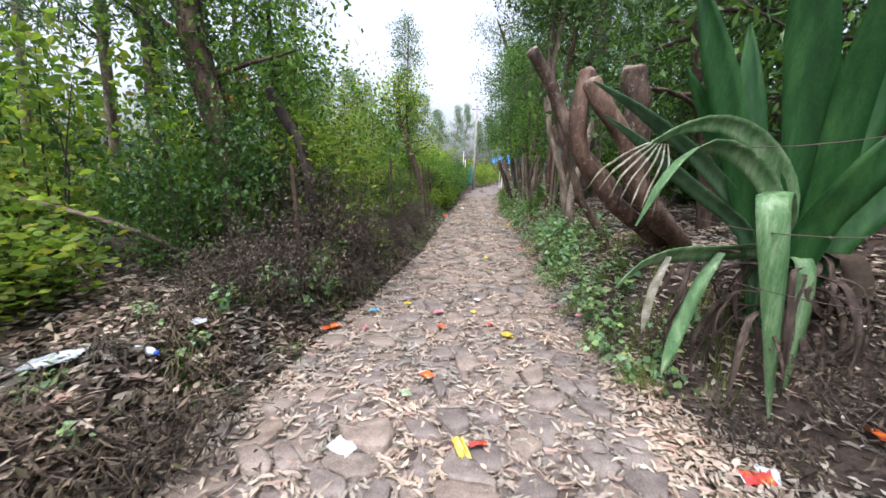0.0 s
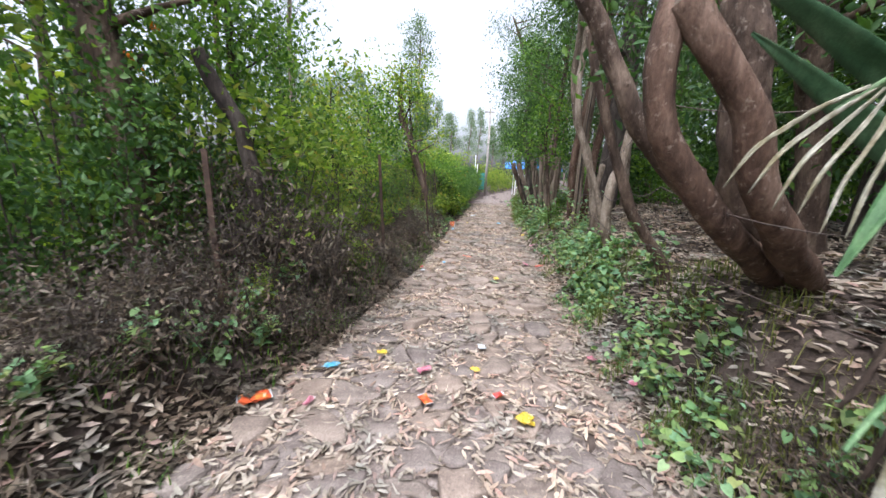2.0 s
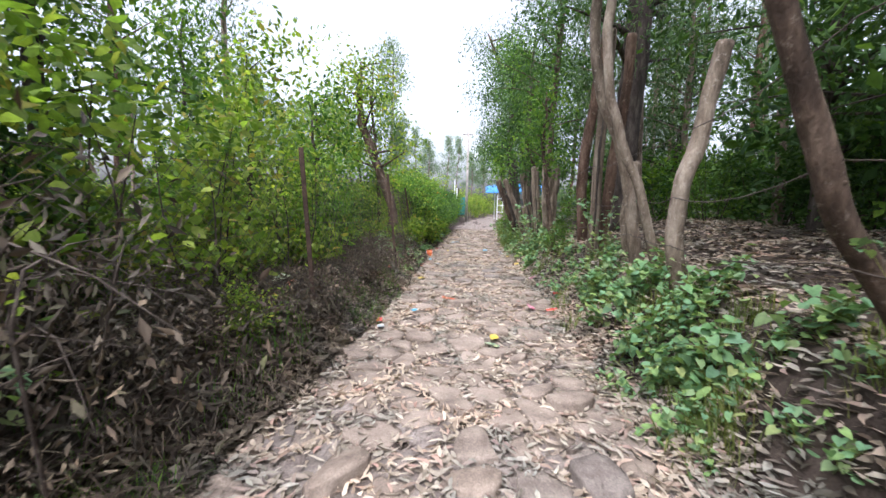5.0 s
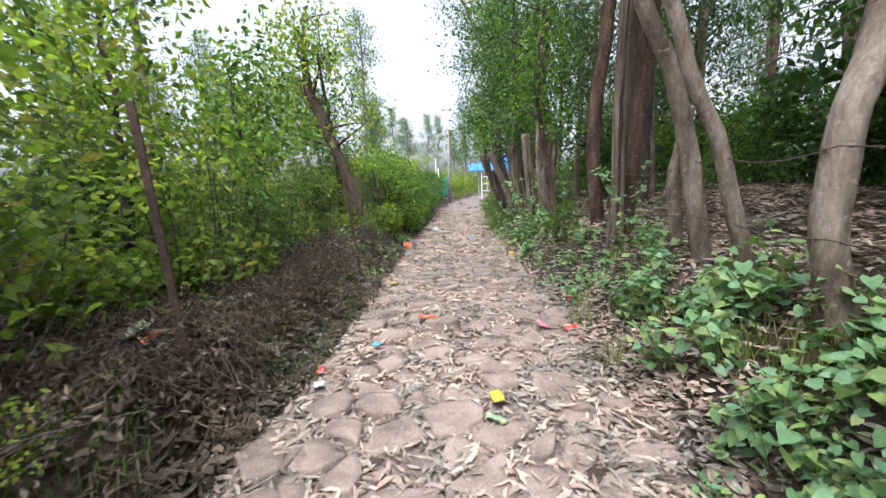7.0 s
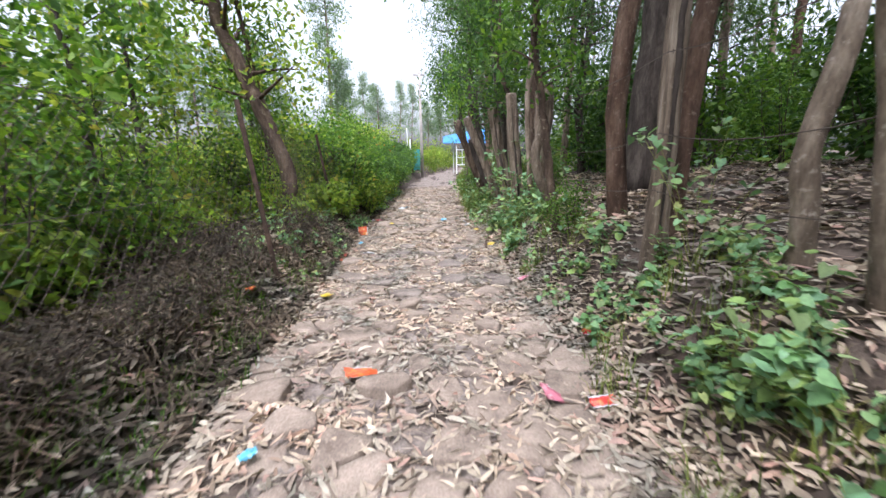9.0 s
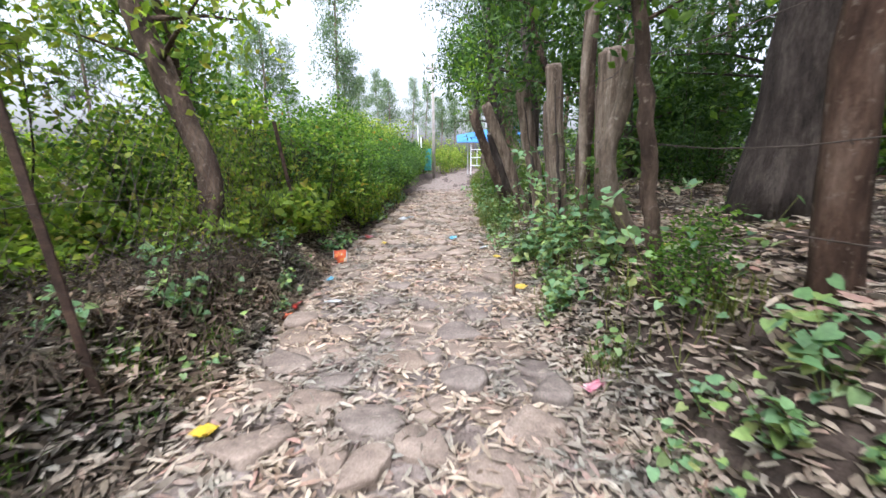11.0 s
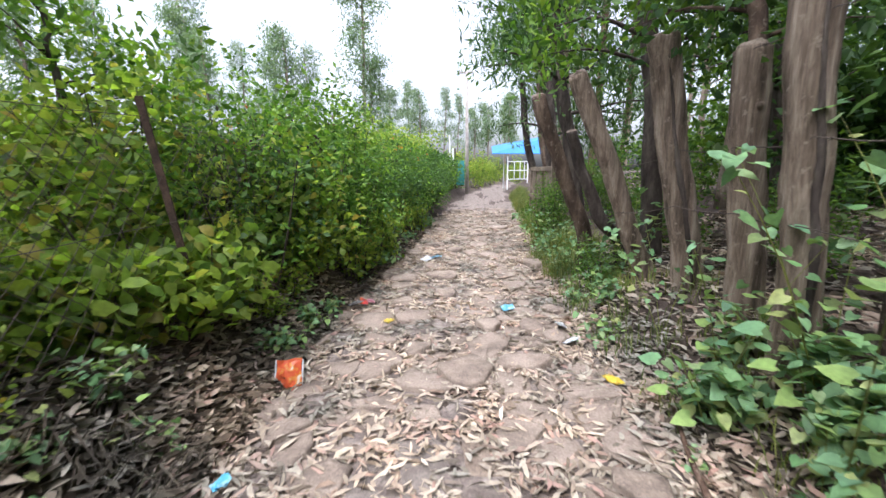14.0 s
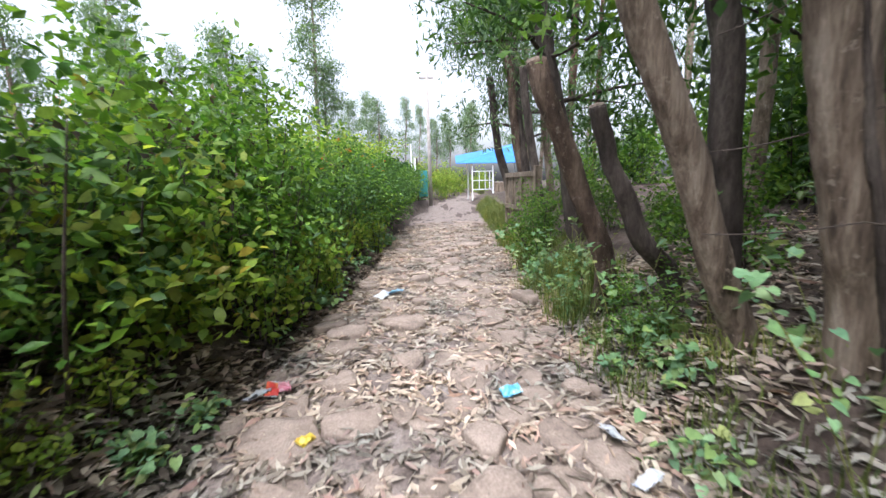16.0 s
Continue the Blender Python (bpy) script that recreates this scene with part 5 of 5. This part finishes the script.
pz = float(height(0.75, 36))
pole = thing("utility_pole", "tall grey utility pole with a short crossarm", "pole", (0.75, 36, pz))
piece("shaft", tube(np.array([[0, 0, -0.3], [0, 0, 3], [-0.02, 0, 7.5 - pz]]), [0.13, 0.1, 0.08], 10, 0.01), CONCRETE, pole, soft=True)
board("crossarm", (-0.45, -0.05, 6.9 - pz), (0.35, 0.05, 7.0 - pz), CONCRETE, pole)
for x in (-0.4, 0.0, 0.3):
    piece("insulator", tube(np.array([[x, 0, 7.0 - pz], [x, 0, 7.08 - pz], [x, 0, 7.2 - pz]]), [0.02, 0.05, 0.03], 8), WHITE_PAINT, pole)

fz = float(height(0.0, 34))
far_gate = thing("metal_gate", "teal sheet-metal gate between tall thin posts", "gate", (0.0, 34, fz))
for x, w, h in ((-0.28, 0.06, 3.3), (-0.12, 0.09, 2.6), (0.0, 0.07, 2.6)):
    board("gate_post", (x, -0.04, -0.2), (x + w, 0.04, h - fz), WHITE_PAINT if x < -0.1 else RUST, far_gate)
board("sheet", (0.1, -0.02, 0.15), (0.55, 0.02, 1.95 - fz), TEAL, far_gate)
board("gate_frame", (0.08, -0.03, 0.1), (0.57, 0.0, 0.15), RUST, far_gate)

sz = float(height(4.5, 40.5))
stall = thing("roadside_stall", "small stall with a bright blue sheet roof and white frame", "stall", (4.5, 41, sz))
bm = bmesh.new()
v = [bm.verts.new(c) for c in ((-1.9, -1.2, 2.55 - sz), (3.5, -1.2, 2.0 - sz + 0.5), (3.5, 1.6, 4.1 - sz), (-1.7, 1.6, 3.2 - sz))]
lo_v = [bm.verts.new(Vector(q.co) - Vector((0, 0, 0.04))) for q in v]
bm.faces.new(v), bm.faces.new(lo_v[::-1])
for j in range(4):
    bm.faces.new((v[j], lo_v[j], lo_v[(j + 1) % 4], v[(j + 1) % 4]))
part("roof", bm, BLUE_SHEET, stall, "bright blue plastic sheet roof")
for x, y, h in ((-0.8, -1.0, 2.1), (0.6, -1.0, 2.1), (2.6, -1.0, 2.3), (-0.8, 1.3, 2.9), (2.6, 1.3, 3.3)):
    board("stall_post", (x - 0.035, y - 0.035, -0.2), (x + 0.035, y + 0.035, h + 0.25 - sz), WHITE_PAINT, stall)
for z in (0.5, 1.1, 1.7):
    board("rail", (-0.76, -1.03, z), (0.56, -0.97, z + 0.05), WHITE_PAINT, stall)
for x in (-0.35, 0.05, 0.35):
    board("bar", (x, -1.02, 0.55), (x + 0.04, -0.98, 1.7), WHITE_PAINT, stall)
board("counter", (0.7, -1.0, 0.0), (2.5, -0.6, 0.95), WEATHERED, stall)

# ---- rubbish on and beside the track ----
INKS = {
    "orange": packet_material("orange_packet", (0.85, 0.12, 0.02), (0.9, 0.3, 0.03), (0.85, 0.75, 0.6)),
    "red": packet_material("red_packet", (0.7, 0.03, 0.02), (0.85, 0.15, 0.03), (0.8, 0.5, 0.1)),
    "pink": packet_material("pink_wrapper", (0.68, 0.2, 0.28), (0.78, 0.38, 0.42), (0.75, 0.66, 0.66)),
    "yellow": packet_material("yellow_wrapper", (0.85, 0.62, 0.03), (0.8, 0.5, 0.03), (0.9, 0.8, 0.4)),
    "blue": packet_material("blue_wrapper", (0.1, 0.5, 0.75), (0.3, 0.65, 0.8), (0.8, 0.85, 0.85)),
    "white": packet_material("white_paper", (0.75, 0.77, 0.78), (0.65, 0.7, 0.74), (0.45, 0.55, 0.75)),
    "green": packet_material("green_packet", (0.36, 0.5, 0.3), (0.6, 0.62, 0.3), (0.8, 0.8, 0.66)),
}
SAY = {"orange": "crumpled orange crisp packet", "red": "crumpled red snack wrapper", "pink": "torn pink wrapper", "yellow": "small crumpled yellow wrapper", "blue": "torn light blue wrapper", "white": "scrap of white printed plastic", "green": "green and yellow snack wrapper"}


def wrapper(ink, x, y, w, h, lift=0.07, stand=0.0, seed=0, where="on the stones"):
    """A flattened plastic packet: creased, puffed in the middle, with crimped end seams."""
    g2 = np.random.default_rng(seed)
    n, m = 9, 7
    w, h = w * 1.2, h * 1.2
    U, W = np.meshgrid(np.linspace(-1, 1, n), np.linspace(-1, 1, m))
    Z = 0.013 * (1 - U ** 2) * (1 - W ** 2) + g2.normal(size=U.shape) * 0.004 + 0.01 * np.sin(U * 2.5 + seed) * W
    X, Y = U * w / 2 * (1 + 0.06 * np.sin(W * 3 + seed)), W * h / 2 * (1 + 0.08 * np.sin(U * 2.6 + seed * 2))
    top = np.stack([X, Y, Z], -1).reshape(-1, 3)
    bot = np.stack([X, Y, -0.3 * Z - 0.002], -1).reshape(-1, 3)
    idx = (np.arange(m - 1)[:, None] * n + np.arange(n - 1)[None]).ravel()
    T = np.concatenate([np.stack([idx, idx + 1, idx + n + 1], 1), np.stack([idx, idx + n + 1, idx + n], 1)])
    e = thing("wrapper", SAY[ink] + " " + where, "litter", (x, y, float(height(x, y)) + lift), "scattered wrappers")
    e.rotation_euler = (stand or g2.normal() * 0.12 + 0.12, g2.normal() * 0.15, g2.uniform(0, 6.28) if not stand else 0.25)
    piece("film", join((top, T), (bot, T[:, ::-1])), INKS[ink], e, soft=True)
    for s in (-1, 1):
        k = np.linspace(-1, 1, 9)
        a = np.stack([np.full(9, s * w / 2), k * h / 2, 0.004 * np.cos(k * 14)], 1)
        b = a + np.array([s * 0.01, 0, 0.002])
        i = np.arange(8)
        piece("seam", (np.concatenate([a, b]), np.concatenate([np.stack([i, i + 1, i + 10], 1), np.stack([i, i + 10, i + 9], 1)])), INKS["white"] if ink in ("orange", "red") else INKS[ink], e)
    return e


sd = 500
for ink, x, y, w, h in [("orange", -1.9, 3.52, 0.17, 0.12), ("blue", -1.55, 4.07, 0.1, 0.07), ("yellow", -1.19, 4.37, 0.06, 0.05), ("pink", -1.52, 3.54, 0.1, 0.03), ("white", -0.29, 4.65, 0.07, 0.06), ("orange", -0.72, 3.67, 0.08, 0.06), ("yellow", -0.03, 3.56, 0.09, 0.07), ("red", -0.19, 3.83, 0.06, 0.04), ("yellow", -0.36, 4.2, 0.05, 0.04)]:
    wrapper(ink, x, y, w, h, seed=sd)
    sd += 1
for ink, x, y, w, h in [("white", -1.25, 1.7, 0.13, 0.09), ("yellow", -0.52, 1.74, 0.05, 0.12), ("green", -0.94, 2.32, 0.08, 0.06), ("orange", -0.8, 2.63, 0.1, 0.07), ("yellow", -0.01, 3.52, 0.06, 0.04), ("red", 1.2, 1.66, 0.14, 0.07), ("white", 1.28, 1.7, 0.09, 0.07), ("orange", 1.79, 1.64, 0.17, 0.09), ("red", -0.42, 1.8, 0.1, 0.05)]:
    wrapper(ink, x, y, w, h, seed=sd)
    sd += 1
for ink, x, y, w, h in [("pink", 0.72, 4.6, 0.08, 0.04), ("pink", 0.87, 4.02, 0.1, 0.04), ("orange", -0.47, 8.9, 0.1, 0.17), ("pink", 0.63, 8.56, 0.12, 0.08), ("yellow", 0.0, 7.29, 0.09, 0.06), ("green", -0.04, 7.05, 0.1, 0.06), ("red", -1.26, 7.8, 0.07, 0.05), ("white", -1.21, 7.57, 0.08, 0.06), ("blue", -0.9, 8.23, 0.05, 0.04)]:
    wrapper(ink, x, y, w, h, seed=sd)
    sd += 1
for ink, x, y, w, h in [("red", -1.1, 12.1, 0.14, 0.1), ("blue", -0.95, 12.93, 0.05, 0.04), ("yellow", 1.08, 12.54, 0.1, 0.06), ("pink", 1.07, 10.68, 0.11, 0.06), ("yellow", 1.76, 11.25, 0.07, 0.05), ("yellow", -0.98, 10.41, 0.08, 0.07), ("yellow", -1.12, 15.2, 0.09, 0.08), ("white", -0.95, 15.3, 0.12, 0.07), ("pink", -0.82, 15.4, 0.09, 0.06)]:
    wrapper(ink, x, y, w, h, seed=sd)
    sd += 1
for ink, x, y, w, h in [("blue", 0.57, 15.2, 0.09, 0.06), ("white", -0.75, 12.19, 0.06, 0.13), ("red", 0.88, 8.45, 0.05, 0.12), ("orange", -1.08, 11.9, 0.08, 0.06), ("red", -0.88, 15.37, 0.12, 0.07), ("white", 0.97, 14.44, 0.09, 0.06), ("pink", -0.78, 4.11, 0.08, 0.05), ("white", 0.97, 14.75, 0.13, 0.06), ("yellow", -0.54, 14.85, 0.06, 0.05), ("yellow", 1.06, 13.82, 0.1, 0.05), ("white", -0.38, 17.4, 0.16, 0.1), ("blue", -0.25, 17.5, 0.14, 0.1), ("red", 1.15, 9.2, 0.05, 0.12)]:
    wrapper(ink, x, y, w, h, seed=sd)
    sd += 1
for ink, x, y, w, h in [("green", -2.2, 7.27, 0.2, 0.15), ("orange", -2.06, 7.22, 0.12, 0.06), ("white", -2.89, 1.62, 0.22, 0.13), ("white", -2.85, 8.5, 0.12, 0.1), ("white", -2.56, 2.4, 0.1, 0.07), ("white", -2.8, 3.4, 0.12, 0.06), ("orange", -1.5, 9.9, 0.12, 0.08)]:
    wrapper(ink, x, y, w, h, lift=0.12, seed=sd, where="on the leafy bank")
    sd += 1
wrapper("orange", -1.02, 13.82, 0.13, 0.16, 0.1, radians(72), 600, "standing against the bank")

bottle = thing("plastic_bottle", "clear crushed plastic bottle with a blue cap on the bank", "bottle", (-2.62, 1.95, float(height(-2.62, 1.95)) + 0.05))
bottle.rotation_euler = (radians(84), 0, radians(70))
CLEAR = plain_material("clear_plastic", (0.7, 0.76, 0.82), 0.15)
piece("body", tube(np.array([[0, 0, -0.1], [0, 0, -0.09], [0.004, 0, -0.02], [0, 0, 0.05], [0, 0, 0.08], [0, 0, 0.1]]), [0.028, 0.032, 0.028, 0.032, 0.018, 0.012], 12, 0.05, 3), CLEAR, bottle, soft=True)
piece("cap", tube(np.array([[0, 0, 0.1], [0, 0, 0.12]]), [0.015, 0.015], 12), plain_material("blue_cap", (0.03, 0.1, 0.6), 0.4), bottle, "blue screw cap")

stick = tagged(piece("stick", tube(curve_through([(1.31, 13.63, float(height(1.31, 13.63)) + 0.03), (1.13, 13.1, 0.07), (1.02, 12.6, 0.06), (0.97, 12.35, 0.05)], 14), [0.009, 0.014, 0.016], 7, 0.08, 9), BARK_RED, None, "", True), "long thin bare stick lying along the edge of the track", "stick")
tagged(piece("fallen_branch", tube(curve_through([(-3.0, 3.6, float(height(-3.0, 3.6)) - 0.02), (-3.6, 3.45, 0.95), (-4.3, 3.3, 1.2), (-5.2, 3.1, 1.45)], 14), [0.03, 0.026, 0.015], 8, 0.08, 19), BARK_PALE, None, "", True), "pale fallen branch propped in the undergrowth", "branch")
for i, (x, y, a) in enumerate([(-2.9, 1.2, 20), (1.9, 4.6, 60), (1.75, 12.0, 30), (-2.2, 9.0, 80)]):
    c, s = math.cos(radians(a)) * 0.6, math.sin(radians(a)) * 0.6
    pts = [(x + c * u, y + s * u + 0.05 * math.sin(u * 3), float(height(x + c * u, y + s * u)) + 0.03) for u in (-1, -0.4, 0.2, 1)]
    tagged(piece("stick", tube(curve_through(pts, 10), [0.014, 0.011, 0.006], 6, 0.1, 40 + i), TWIG, None, "", True), "dry grey-brown stick lying in the leaves", "stick")

# ---- the paving stones ----
track = tagged(new("pavement"), "rough stone-paved track of uneven brown cobbles", "pavement", kind="structure")


def stone_shape(poly, g2, thick):
    """A worn flat stone: its corners eased, straight sides, a broken edge and a flat, tilted top."""
    k = len(poly)
    corner = []
    for i in range(k):
        a, b, c = poly[i - 1], poly[i], poly[(i + 1) % k]
        e = g2.uniform(0.1, 0.3)
        corner += [b + (a - b) * e, b + (c - b) * e]
    corner = np.array(corner)
    R, n = corner, len(corner)
    R = R * (g2.uniform(0.62, 1.0) + g2.normal(size=(n, 1)) * 0.06)
    tilt = g2.normal(size=2) * 0.075
    sag = g2.normal(size=2) * 0.12
    rings = []
    for f, z in ((1.02, -0.07), (1.0, thick * 0.72), (0.95, thick * 0.99), (0.6, thick * 1.0)):
        q = R * f
        rings.append(np.c_[q, z + (q @ tilt + (q @ sag) ** 2 * 0.5) * (z > 0) + g2.normal(size=n) * (0.0035 if f < 1 else 0.006)])
    V = np.vstack([*rings, [[0, 0, thick * 1.01 + g2.normal() * 0.004]]])
    T = []
    for r in range(3):
        for j in range(n):
            a, b = r * n + j, r * n + (j + 1) % n
            T += [(a, b, b + n), (a, b + n, a + n)]
    T += [(3 * n + j, 3 * n + (j + 1) % n, 4 * n) for j in range(n)]
    return V, np.array(T)


g3 = np.random.default_rng(22)
single, rest = 0, []
for c, poly in CELLS:
    if g3.random() < 0.13:
        continue
    thick = max(0.012, 0.027 + g3.normal() * 0.012) + (0.032 if g3.random() < 0.1 else 0)
    V, T = stone_shape(poly, g3, thick)
    z = float(height(c[0], c[1])) + g3.normal() * 0.009
    if 1.2 < c[1] < 5.6 and single < 300 or 10.5 < c[1] < 13.2 and single < 300:
        ob = piece("cobblestone", (V, T), STONE, track)
        ob.location = (c[0], c[1], z)
        single += 1
    else:
        rest.append((V + np.array([c[0], c[1], z]), T))
far_stones = piece("cobblestones", join(*rest), STONE, track)
far_stones["kind"] = "stuff"
